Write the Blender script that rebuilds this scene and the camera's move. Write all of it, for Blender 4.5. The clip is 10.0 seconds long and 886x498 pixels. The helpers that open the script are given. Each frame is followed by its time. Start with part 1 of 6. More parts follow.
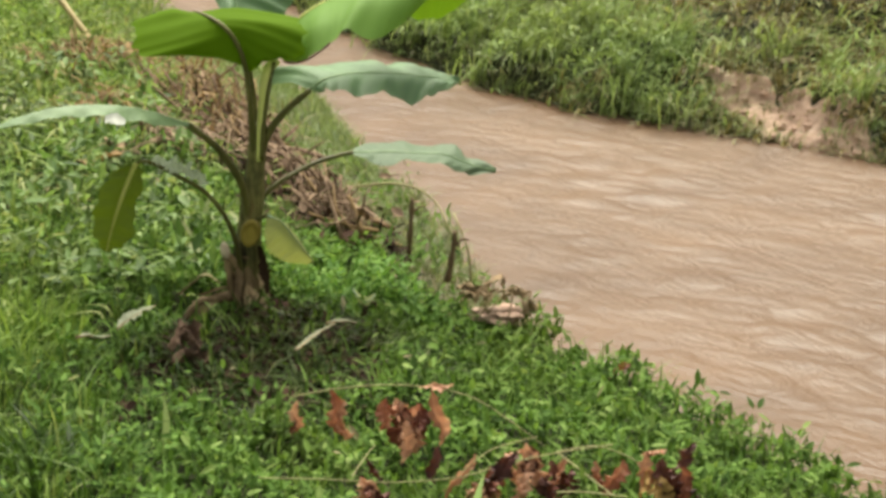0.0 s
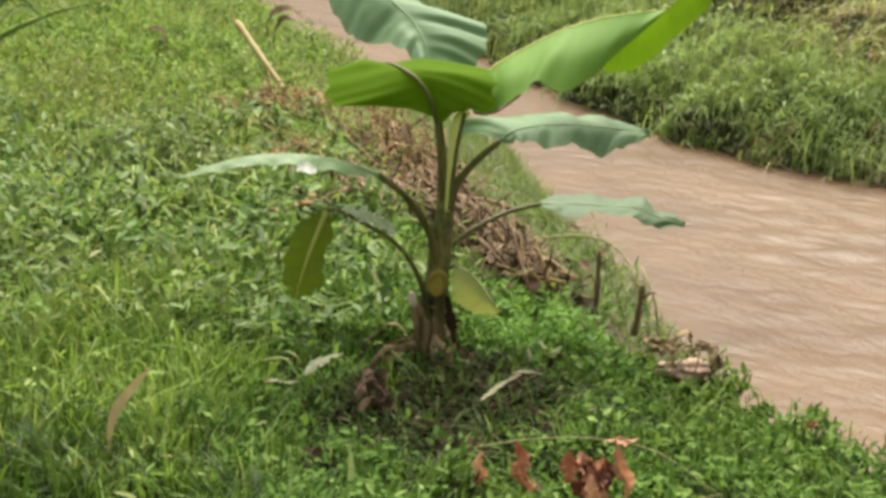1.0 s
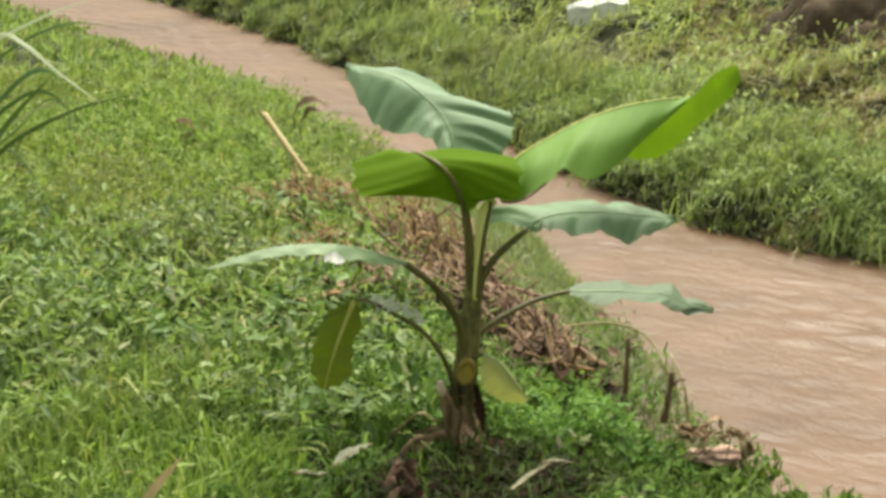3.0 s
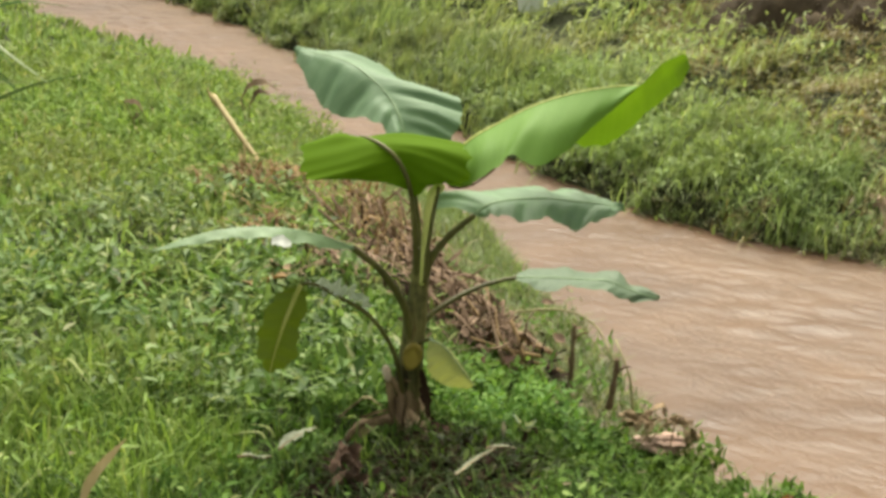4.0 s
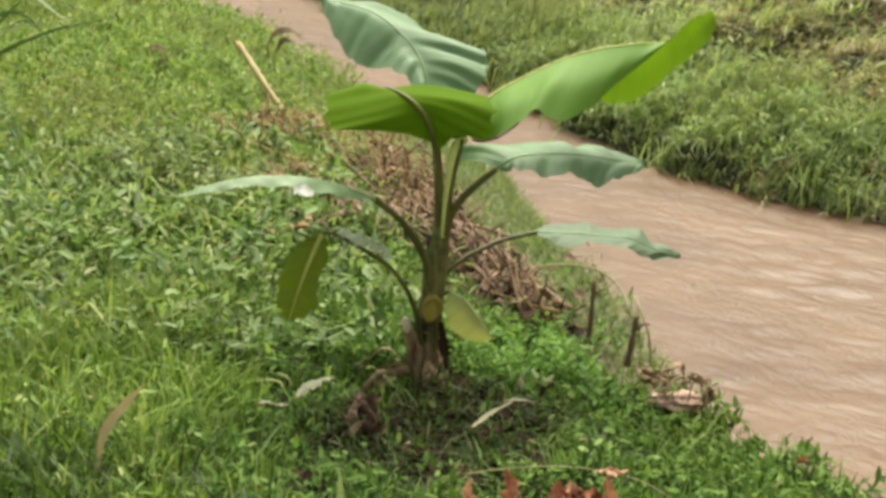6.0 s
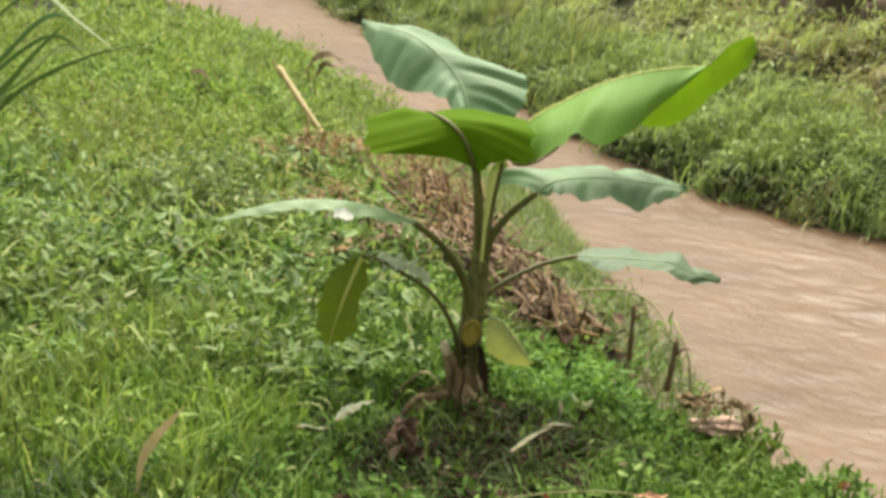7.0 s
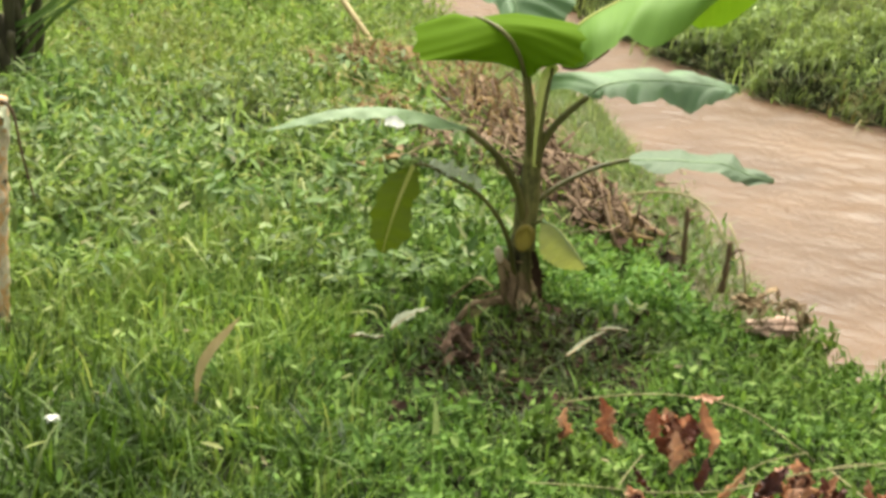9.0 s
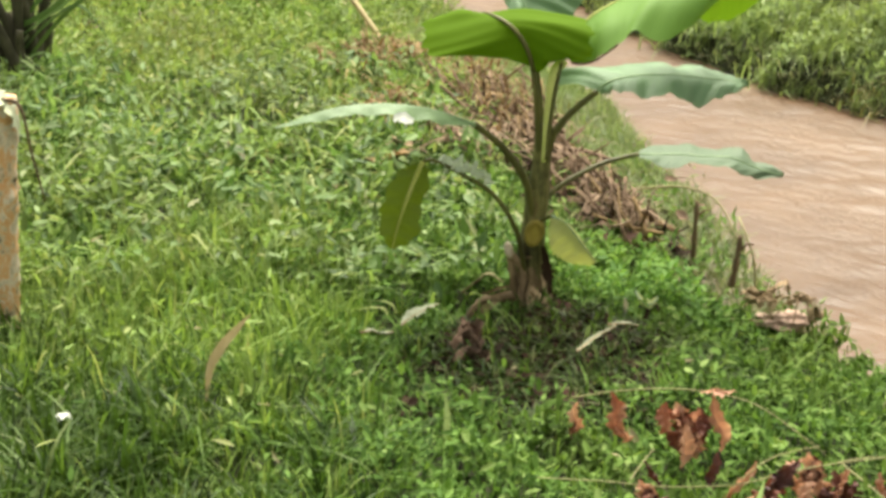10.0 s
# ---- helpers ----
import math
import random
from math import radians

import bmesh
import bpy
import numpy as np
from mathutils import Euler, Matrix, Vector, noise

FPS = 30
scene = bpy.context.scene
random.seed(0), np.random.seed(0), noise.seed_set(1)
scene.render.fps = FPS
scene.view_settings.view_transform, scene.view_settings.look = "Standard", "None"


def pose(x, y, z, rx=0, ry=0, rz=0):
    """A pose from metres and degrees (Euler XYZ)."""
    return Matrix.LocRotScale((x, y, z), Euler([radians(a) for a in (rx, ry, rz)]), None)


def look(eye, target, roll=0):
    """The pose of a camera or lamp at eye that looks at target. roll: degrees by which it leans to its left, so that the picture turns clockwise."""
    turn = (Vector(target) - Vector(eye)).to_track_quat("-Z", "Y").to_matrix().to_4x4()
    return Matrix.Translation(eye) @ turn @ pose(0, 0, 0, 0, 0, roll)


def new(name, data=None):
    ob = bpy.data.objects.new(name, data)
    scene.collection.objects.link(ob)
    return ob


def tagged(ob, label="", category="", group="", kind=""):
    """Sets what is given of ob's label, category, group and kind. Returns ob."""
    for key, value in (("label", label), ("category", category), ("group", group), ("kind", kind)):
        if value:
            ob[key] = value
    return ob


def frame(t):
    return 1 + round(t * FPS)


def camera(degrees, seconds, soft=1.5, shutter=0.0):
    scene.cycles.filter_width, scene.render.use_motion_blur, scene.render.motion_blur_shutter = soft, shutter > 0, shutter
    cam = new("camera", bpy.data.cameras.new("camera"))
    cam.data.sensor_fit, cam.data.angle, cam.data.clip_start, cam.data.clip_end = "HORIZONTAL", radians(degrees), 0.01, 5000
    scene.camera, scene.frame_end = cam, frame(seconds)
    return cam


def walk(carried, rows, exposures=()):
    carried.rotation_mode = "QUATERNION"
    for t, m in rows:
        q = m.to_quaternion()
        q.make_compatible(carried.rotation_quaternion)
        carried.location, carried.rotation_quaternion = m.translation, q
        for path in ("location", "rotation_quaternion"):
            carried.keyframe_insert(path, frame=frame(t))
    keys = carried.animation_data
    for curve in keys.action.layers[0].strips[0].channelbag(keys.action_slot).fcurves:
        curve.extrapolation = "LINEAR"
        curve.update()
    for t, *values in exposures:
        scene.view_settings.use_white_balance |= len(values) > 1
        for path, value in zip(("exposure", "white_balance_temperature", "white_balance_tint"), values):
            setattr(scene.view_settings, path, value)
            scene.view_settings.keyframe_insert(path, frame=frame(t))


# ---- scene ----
# ---- the camera: it stands on the bank and turns ----
EYE = (0.003, -6.241, 2.148)
cam = camera(24.0, 10.0, soft=3.6)
PATH = [(0.0, 72.706, -0.346, -5.505),
        (0.2, 72.658, -0.252, -3.945),
        (0.5, 72.974, -0.11, -3.299),
        (0.7, 73.455, 0.013, -1.793),
        (1.0, 74.115, 0.198, -0.301),
        (1.2, 74.491, 0.288, -0.372),
        (1.5, 74.966, 0.422, -1.069),
        (1.7, 75.295, 0.562, -0.681),
        (2.0, 75.844, 0.772, -0.047),
        (2.2, 75.969, 0.855, 0.564),
        (2.5, 76.156, 0.98, 0.725),
        (2.7, 76.569, 1.069, 0.656),
        (3.8, 76.37, -0.03, -0.928),
        (4.0, 76.135, -0.073, -0.951),
        (4.5, 75.48, 0.0, -1.267),
        (5.0, 75.028, -0.215, -1.051),
        (5.2, 74.745, -0.531, -0.953),
        (6.3, 74.963, -1.38, 0.17),
        (6.5, 75.325, -1.274, 0.401),
        (7.0, 75.463, -1.085, 1.046),
        (7.2, 75.205, -0.84, 0.979),
        (7.5, 74.731, -0.473, 1.633),
        (7.7, 74.463, -0.251, 1.99),
        (8.0, 73.945, 0.081, 2.054),
        (8.5, 73.372, 0.316, 2.208),
        (9.0, 72.884, 0.353, 2.14),
        (9.5, 72.745, 0.592, 2.257),
        (10.0, 72.77, 0.792, 2.285)]
walk(cam, [(t, pose(*EYE, a, b, c)) for t, a, b, c in PATH],
     exposures=[(0.0, 1.05), (1.0, 1.08), (2.5, 1.08), (4.0, 1.02), (5.2, 1.08), (6.5, 1.12), (7.5, 1.24), (9.0, 1.35), (10.0, 1.38)])

# ---- light: a bright, thinly overcast sky ----
world = bpy.data.worlds.new("sky")
scene.world = world
world.use_nodes = True
wn = world.node_tree
wn.nodes.clear()
sky = wn.nodes.new("ShaderNodeTexSky")
sky.sky_type = "NISHITA"
sky.sun_disc = False
sky.sun_elevation = radians(58)
sky.sun_rotation = radians(9.5)
sky.air_density, sky.dust_density, sky.ozone_density = 1.0, 5.0, 1.0
pale = wn.nodes.new("ShaderNodeMixRGB")
pale.inputs[0].default_value = 0.7
pale.inputs[2].default_value = (7.5, 7.5, 6.5, 1)
bg = wn.nodes.new("ShaderNodeBackground")
bg.inputs[1].default_value = 0.056
wo = wn.nodes.new("ShaderNodeOutputWorld")
wn.links.new(sky.outputs[0], pale.inputs[1])
wn.links.new(pale.outputs[0], bg.inputs[0])
wn.links.new(bg.outputs[0], wo.inputs[0])

sun_data = bpy.data.lights.new("sun", "SUN")
sun_data.energy = 4.6
sun_data.angle = radians(42)
sun_data.color = (1.0, 0.96, 0.82)
sun = new("sun", sun_data)
sun.matrix_world = look((3.0, 18.0, 30), (0, 0, 0))

# ---- materials ----


def shader(name):
    m = bpy.data.materials.new(name)
    m.use_nodes = True
    m.node_tree.nodes.clear()
    out = m.node_tree.nodes.new("ShaderNodeOutputMaterial")
    return m, m.node_tree.nodes, m.node_tree.links, out


def coords(nodes, links, scale=(1, 1, 1)):
    tc = nodes.new("ShaderNodeTexCoord")
    mp = nodes.new("ShaderNodeMapping")
    mp.inputs["Scale"].default_value = scale
    links.new(tc.outputs["Object"], mp.inputs[0])
    return mp.outputs[0]


def noise_node(nodes, links, vec, scale, detail=4.0, rough=0.6, dist=0.0):
    n = nodes.new("ShaderNodeTexNoise")
    n.inputs["Scale"].default_value = scale
    n.inputs["Detail"].default_value = detail
    n.inputs["Roughness"].default_value = rough
    n.inputs["Distortion"].default_value = dist
    links.new(vec, n.inputs["Vector"])
    return n.outputs[0]


def ramp(nodes, links, fac, stops):
    r = nodes.new("ShaderNodeValToRGB")
    els = r.color_ramp.elements
    while len(els) < len(stops):
        els.new(0.5)
    for e, (p, c) in zip(els, stops):
        e.position, e.color = p, (*c, 1)
    links.new(fac, r.inputs[0])
    return r.outputs[0]


def mix(nodes, links, fac, a, b, kind="MIX"):
    n = nodes.new("ShaderNodeMixRGB")
    n.blend_type = kind
    for s, v in ((n.inputs[0], fac), (n.inputs[1], a), (n.inputs[2], b)):
        if isinstance(v, (float, int)):
            s.default_value = v
        elif isinstance(v, tuple):
            s.default_value = (*v, 1)
        else:
            links.new(v, s)
    return n.outputs[0]


def herb(name, stops, rough=0.5, through_light=0.35, patch=1.6, patch_col=(0.13, 0.12, 0.03), patch_amt=0.35, gloss=0.4):
    """Small leaves and blades: each its own tint, drifting over the bank in patches, letting light through."""
    m, n, l, out = shader(name)
    geo = n.new("ShaderNodeNewGeometry")
    col = ramp(n, l, geo.outputs["Random Per Island"], stops)
    vec = coords(n, l)
    big = noise_node(n, l, vec, patch, 3.0)
    msk = ramp(n, l, big, [(0.45, (0, 0, 0)), (0.7, (patch_amt,) * 3)])
    col = mix(n, l, msk, col, patch_col)
    fine = noise_node(n, l, vec, 90.0, 2.0)
    col = mix(n, l, 0.5, col, mix(n, l, fine, (0.55, 0.55, 0.5), (1.3, 1.3, 1.2)), "MULTIPLY")
    p = n.new("ShaderNodeBsdfPrincipled")
    p.inputs["Roughness"].default_value = rough
    p.inputs["Specular IOR Level"].default_value = gloss
    l.new(col, p.inputs["Base Color"])
    tr = n.new("ShaderNodeBsdfTranslucent")
    l.new(mix(n, l, 1.0, col, (1.25, 1.25, 0.8), "MULTIPLY"), tr.inputs[0])
    ms = n.new("ShaderNodeMixShader")
    ms.inputs[0].default_value = through_light
    l.new(p.outputs[0], ms.inputs[1])
    l.new(tr.outputs[0], ms.inputs[2])
    l.new(ms.outputs[0], out.inputs[0])
    return m


def blade_mat(name, dark, light, rough, through_light, glow, waxy=0.5, blotch=0.0, blotch_col=(0.3, 0.2, 0.05), veins=0.2):
    """A large banana leaf: fine cross veins from the midrib, a waxy sheen, blotches."""
    m, n, l, out = shader(name)
    uv = n.new("ShaderNodeUVMap")
    uv.uv_map = "leaf"
    mp = n.new("ShaderNodeMapping")
    mp.inputs["Scale"].default_value = (1, 1, 1)
    l.new(uv.outputs[0], mp.inputs[0])
    wv = n.new("ShaderNodeTexWave")
    wv.bands_direction = "Y"
    wv.inputs["Scale"].default_value = 22.0
    wv.inputs["Distortion"].default_value = 3.0
    wv.inputs["Detail"].default_value = 3.0
    wv.inputs["Detail Scale"].default_value = 1.2
    l.new(mp.outputs[0], wv.inputs[0])
    vec = coords(n, l)
    cloud = noise_node(n, l, vec, 9.0, 5.0)
    st = n.new("ShaderNodeMapping")
    st.inputs["Scale"].default_value = (0.6, 14.0, 1)
    l.new(uv.outputs[0], st.inputs[0])
    streak = noise_node(n, l, st.outputs[0], 2.0, 4.0)
    col = mix(n, l, streak, dark, light)
    col = mix(n, l, 0.35, col, mix(n, l, cloud, (0.6, 0.6, 0.6), (1.3, 1.3, 1.3)), "MULTIPLY")
    col = mix(n, l, 0.05, col, wv.outputs[0], "OVERLAY")
    spots = ramp(n, l, noise_node(n, l, vec, 26.0, 6.0, 0.7), [(0.60, (0, 0, 0)), (0.72, (blotch,) * 3)])
    col = mix(n, l, spots, col, blotch_col)
    p = n.new("ShaderNodeBsdfPrincipled")
    p.inputs["Roughness"].default_value = rough
    p.inputs["Specular IOR Level"].default_value = waxy
    l.new(col, p.inputs["Base Color"])
    bp = n.new("ShaderNodeBump")
    bp.inputs["Strength"].default_value = veins
    bp.inputs["Distance"].default_value = 0.004
    l.new(mix(n, l, 0.5, wv.outputs[0], streak), bp.inputs["Height"])
    l.new(bp.outputs[0], p.inputs["Normal"])
    tr = n.new("ShaderNodeBsdfTranslucent")
    l.new(mix(n, l, 1.0, col, glow, "MULTIPLY"), tr.inputs[0])
    ms = n.new("ShaderNodeMixShader")
    ms.inputs[0].default_value = through_light
    l.new(p.outputs[0], ms.inputs[1])
    l.new(tr.outputs[0], ms.inputs[2])
    l.new(ms.outputs[0], out.inputs[0])
    return m


def fibre(name, stops, scale=30.0, stretch=(1, 1, 0.12), rough=0.75, bump=0.5, gloss=0.25, isle=False, through_light=0.0):
    """Stems, sticks, bark and dead leaves: long fibres and blotches."""
    m, n, l, out = shader(name)
    vec = coords(n, l, stretch)
    a = noise_node(n, l, vec, scale, 6.0, 0.7, 0.4)
    b = noise_node(n, l, coords(n, l), scale * 0.22, 4.0)
    f = mix(n, l, 0.5, a, b)
    col = ramp(n, l, f, stops)
    if isle:
        geo = n.new("ShaderNodeNewGeometry")
        col = mix(n, l, 0.75, col, ramp(n, l, geo.outputs["Random Per Island"], [(0, (0.55, 0.5, 0.45)), (1, (1.45, 1.4, 1.3))]), "MULTIPLY")
    p = n.new("ShaderNodeBsdfPrincipled")
    p.inputs["Roughness"].default_value = rough
    p.inputs["Specular IOR Level"].default_value = gloss
    l.new(col, p.inputs["Base Color"])
    bp = n.new("ShaderNodeBump")
    bp.inputs["Strength"].default_value = bump
    bp.inputs["Distance"].default_value = 0.004
    l.new(a, bp.inputs["Height"])
    l.new(bp.outputs[0], p.inputs["Normal"])
    if through_light:
        tr = n.new("ShaderNodeBsdfTranslucent")
        l.new(mix(n, l, 1.0, col, (1.25, 1.05, 0.85), "MULTIPLY"), tr.inputs[0])
        ms = n.new("ShaderNodeMixShader")
        ms.inputs[0].default_value = through_light
        l.new(p.outputs[0], ms.inputs[1])
        l.new(tr.outputs[0], ms.inputs[2])
        l.new(ms.outputs[0], out.inputs[0])
    else:
        l.new(p.outputs[0], out.inputs[0])
    return m


def soil_mat(name, stops, rough=0.95, scale=4.0):
    m, n, l, out = shader(name)
    vec = coords(n, l)
    a = noise_node(n, l, vec, scale, 8.0, 0.65)
    b = noise_node(n, l, vec, scale * 14, 4.0, 0.6)
    col = ramp(n, l, mix(n, l, 0.4, a, b), stops)
    p = n.new("ShaderNodeBsdfPrincipled")
    p.inputs["Roughness"].default_value = rough
    p.inputs["Specular IOR Level"].default_value = 0.2
    l.new(col, p.inputs["Base Color"])
    bp = n.new("ShaderNodeBump")
    bp.inputs["Strength"].default_value = 0.8
    bp.inputs["Distance"].default_value = 0.02
    l.new(mix(n, l, 0.5, a, b), bp.inputs["Height"])
    l.new(bp.outputs[0], p.inputs["Normal"])
    l.new(p.outputs[0], out.inputs[0])
    return m


def water_mat():
    """Silt-laden water: a brown body under a glossy, rippled skin."""
    m, n, l, out = shader("muddy_water")
    vec = coords(n, l)
    silt = noise_node(n, l, coords(n, l, (0.8, 0.8, 1)), 1.3, 5.0, 0.6, 0.8)
    col = ramp(n, l, silt, [(0.3, (0.074, 0.035, 0.013)), (0.5, (0.102, 0.052, 0.022)), (0.72, (0.136, 0.073, 0.034))])
    uv = n.new("ShaderNodeUVMap")
    uv.uv_map = "flow"
    mp = n.new("ShaderNodeMapping")
    mp.inputs["Scale"].default_value = (4.0, 1.5, 1)
    l.new(uv.outputs[0], mp.inputs[0])
    a = noise_node(n, l, mp.outputs[0], 1.6, 5.0, 0.6, 1.2)
    b = noise_node(n, l, mp.outputs[0], 6.0, 3.0, 0.6, 0.6)
    p = n.new("ShaderNodeBsdfPrincipled")
    p.inputs["Roughness"].default_value = 0.44
    p.inputs["IOR"].default_value = 1.33
    l.new(col, p.inputs["Base Color"])
    bp = n.new("ShaderNodeBump")
    bp.inputs["Strength"].default_value = 1.0
    bp.inputs["Distance"].default_value = 0.03
    l.new(mix(n, l, 0.28, a, b), bp.inputs["Height"])
    l.new(bp.outputs[0], p.inputs["Normal"])
    l.new(p.outputs[0], out.inputs[0])
    return m


M_SOIL = soil_mat("bank_soil", [(0.25, (0.010, 0.010, 0.005)), (0.42, (0.020, 0.023, 0.009)), (0.58, (0.032, 0.037, 0.013)), (0.75, (0.06, 0.054, 0.025))])
M_CLAY = soil_mat("pale_clay", [(0.34, (0.22, 0.14, 0.10)), (0.44, (0.47, 0.315, 0.24)), (0.58, (0.58, 0.41, 0.32)), (0.72, (0.66, 0.51, 0.41))], scale=11.0)
M_LITTER = fibre("leaf_litter", [(0.3, (0.14, 0.11, 0.06)), (0.5, (0.24, 0.21, 0.12)), (0.7, (0.36, 0.34, 0.22))], 26.0, (1, 1, 1), 0.8, 0.4, 0.2, True)
M_EARTH = soil_mat("dark_earth", [(0.25, (0.018, 0.013, 0.008)), (0.5, (0.05, 0.036, 0.02)), (0.75, (0.115, 0.085, 0.045))], scale=9.0)
M_WATER = water_mat()
M_WEED = herb("creeping_weed", [(0.0, (0.027, 0.06, 0.012)), (0.4, (0.094, 0.178, 0.036)), (0.85, (0.17, 0.285, 0.065)), (1.0, (0.25, 0.34, 0.11))], patch_amt=0.25, gloss=0.08, rough=0.7, through_light=0.28)
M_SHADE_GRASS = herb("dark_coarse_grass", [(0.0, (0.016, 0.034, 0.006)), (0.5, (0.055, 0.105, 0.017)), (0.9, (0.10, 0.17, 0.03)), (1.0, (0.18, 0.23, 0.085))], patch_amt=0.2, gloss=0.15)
M_WEED_LIGHT = herb("meadow_weed", [(0.0, (0.068, 0.115, 0.026)), (0.4, (0.185, 0.285, 0.068)), (0.85, (0.285, 0.40, 0.112)), (1.0, (0.39, 0.40, 0.18))], patch_col=(0.22, 0.20, 0.09), patch_amt=0.5, patch=0.9, gloss=0.12, rough=0.6, through_light=0.34)
M_GRASS = herb("bank_grass", [(0.0, (0.075, 0.13, 0.026)), (0.4, (0.175, 0.27, 0.055)), (0.85, (0.28, 0.395, 0.09)), (1.0, (0.36, 0.39, 0.15))], patch_amt=0.4, patch_col=(0.10, 0.12, 0.035), through_light=0.34, gloss=0.15, rough=0.6)
M_FAR = herb("far_bank_grass", [(0.0, (0.13, 0.175, 0.062)), (0.4, (0.29, 0.375, 0.138)), (0.8, (0.385, 0.475, 0.19)), (1.0, (0.48, 0.50, 0.25))], patch_col=(0.27, 0.22, 0.11), patch_amt=0.65, patch=0.8, gloss=0.15)
M_BUSH = herb("overhanging_grass", [(0.0, (0.105, 0.15, 0.055)), (0.4, (0.225, 0.31, 0.108)), (0.8, (0.30, 0.40, 0.152)), (1.0, (0.38, 0.45, 0.21))], patch_amt=0.35, patch_col=(0.22, 0.20, 0.08), gloss=0.15)
M_OLIVE = herb("olive_grass", [(0.0, (0.075, 0.11, 0.04)), (0.4, (0.175, 0.24, 0.088)), (0.8, (0.255, 0.33, 0.13)), (1.0, (0.34, 0.375, 0.18))], patch_amt=0.5, patch_col=(0.19, 0.15, 0.075), gloss=0.15)
M_SHORE = herb("soft_shore_grass", [(0.0, (0.13, 0.19, 0.07)), (0.5, (0.215, 0.285, 0.12)), (1.0, (0.30, 0.36, 0.18))], patch_amt=0.35, patch_col=(0.22, 0.21, 0.11), gloss=0.15)
M_CREEPER = herb("creeper_leaf", [(0.0, (0.04, 0.085, 0.022)), (0.4, (0.13, 0.22, 0.066)), (0.85, (0.225, 0.335, 0.115)), (1.0, (0.30, 0.32, 0.16))], patch_col=(0.18, 0.155, 0.065), patch_amt=0.35, patch=1.2, gloss=0.25, rough=0.6)
M_LUSH = herb("lush_weed", [(0.0, (0.08, 0.17, 0.034)), (0.5, (0.16, 0.30, 0.068)), (1.0, (0.235, 0.38, 0.095))], patch_amt=0.2, gloss=0.12, rough=0.6)
M_MUD_GRASS = herb("muddy_shore_grass", [(0.0, (0.13, 0.155, 0.08)), (0.5, (0.21, 0.235, 0.13)), (1.0, (0.31, 0.31, 0.20))], patch_amt=0.3, patch_col=(0.24, 0.18, 0.12), gloss=0.15)
M_PALE_GRASS = herb("pale_shore_grass", [(0.0, (0.16, 0.22, 0.09)), (0.5, (0.26, 0.32, 0.16)), (1.0, (0.36, 0.40, 0.24))], patch_amt=0.2)
M_DRY = herb("dry_grass", [(0.0, (0.15, 0.115, 0.045)), (0.5, (0.25, 0.20, 0.08)), (1.0, (0.35, 0.28, 0.125))], through_light=0.25, patch_col=(0.15, 0.17, 0.045), patch_amt=0.55)
M_CANE = herb("cane_leaf", [(0.0, (0.03, 0.07, 0.016)), (0.6, (0.065, 0.135, 0.032)), (1.0, (0.15, 0.23, 0.07))], through_light=0.25, gloss=0.2, rough=0.6)
M_CANE_PALE = herb("pale_cane_leaf", [(0.0, (0.20, 0.27, 0.12)), (0.5, (0.27, 0.34, 0.17)), (1.0, (0.34, 0.40, 0.22))], through_light=0.25, gloss=0.4, rough=0.5)
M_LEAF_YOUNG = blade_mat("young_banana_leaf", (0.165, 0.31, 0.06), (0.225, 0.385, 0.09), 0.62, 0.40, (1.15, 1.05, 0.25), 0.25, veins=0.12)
# darker, yellower copy of the young leaf: the underside's shade and through-light as colour
M_LEAF_UNDER = blade_mat("young_leaf_shade_side", (0.098, 0.185, 0.006), (0.115, 0.21, 0.008), 0.8, 0.42, (1.4, 1.25, 0.2), 0.08, veins=0.06)
# copy of the young leaf for its folded half, light through it put into the colour
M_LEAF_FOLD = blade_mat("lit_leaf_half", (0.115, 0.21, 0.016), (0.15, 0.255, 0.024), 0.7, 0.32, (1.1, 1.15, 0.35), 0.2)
M_LEAF_BLUE = blade_mat("waxy_banana_leaf", (0.075, 0.15, 0.068), (0.17, 0.265, 0.135), 0.62, 0.16, (1.2, 1.3, 0.5), 0.4, 0.12, (0.2, 0.2, 0.08))
M_LEAF_DUSTY = blade_mat("dusty_banana_leaf", (0.12, 0.195, 0.085), (0.20, 0.29, 0.14), 0.58, 0.2, (1.2, 1.3, 0.5), 0.4, 0.25, (0.25, 0.25, 0.12))
M_LEAF_DULL = blade_mat("dull_waxy_leaf", (0.058, 0.100, 0.050), (0.115, 0.165, 0.09), 0.65, 0.14, (1.2, 1.3, 0.5), 0.35, 0.2, (0.2, 0.2, 0.08))
M_LEAF_OLD = blade_mat("ageing_banana_leaf", (0.10, 0.142, 0.015), (0.15, 0.20, 0.025), 0.7, 0.16, (1.2, 1.25, 0.4), 0.2, 0.3, (0.20, 0.13, 0.03))
M_LEAF_PALE = blade_mat("dull_banana_leaf", (0.38, 0.41, 0.15), (0.46, 0.48, 0.20), 0.6, 0.4, (1.2, 1.2, 0.5), 0.3, 0.5, (0.34, 0.28, 0.12))
M_LEAF_GREY = blade_mat("withered_banana_leaf", (0.46, 0.51, 0.40), (0.66, 0.70, 0.58), 0.7, 0.45, (1.1, 1.1, 0.95), 0.2, 0.3, (0.34, 0.28, 0.18))
M_PETIOLE = fibre("petiole_skin", [(0.3, (0.04, 0.038, 0.013)), (0.5, (0.095, 0.092, 0.026)), (0.7, (0.20, 0.185, 0.06))], 24.0, (1, 1, 0.1), 0.5, 0.3)
M_PETIOLE_PALE = fibre("young_petiole_skin", [(0.3, (0.46, 0.50, 0.12)), (0.5, (0.60, 0.62, 0.20)), (0.7, (0.70, 0.70, 0.30))], 24.0, (1, 1, 0.1), 0.5, 0.3)
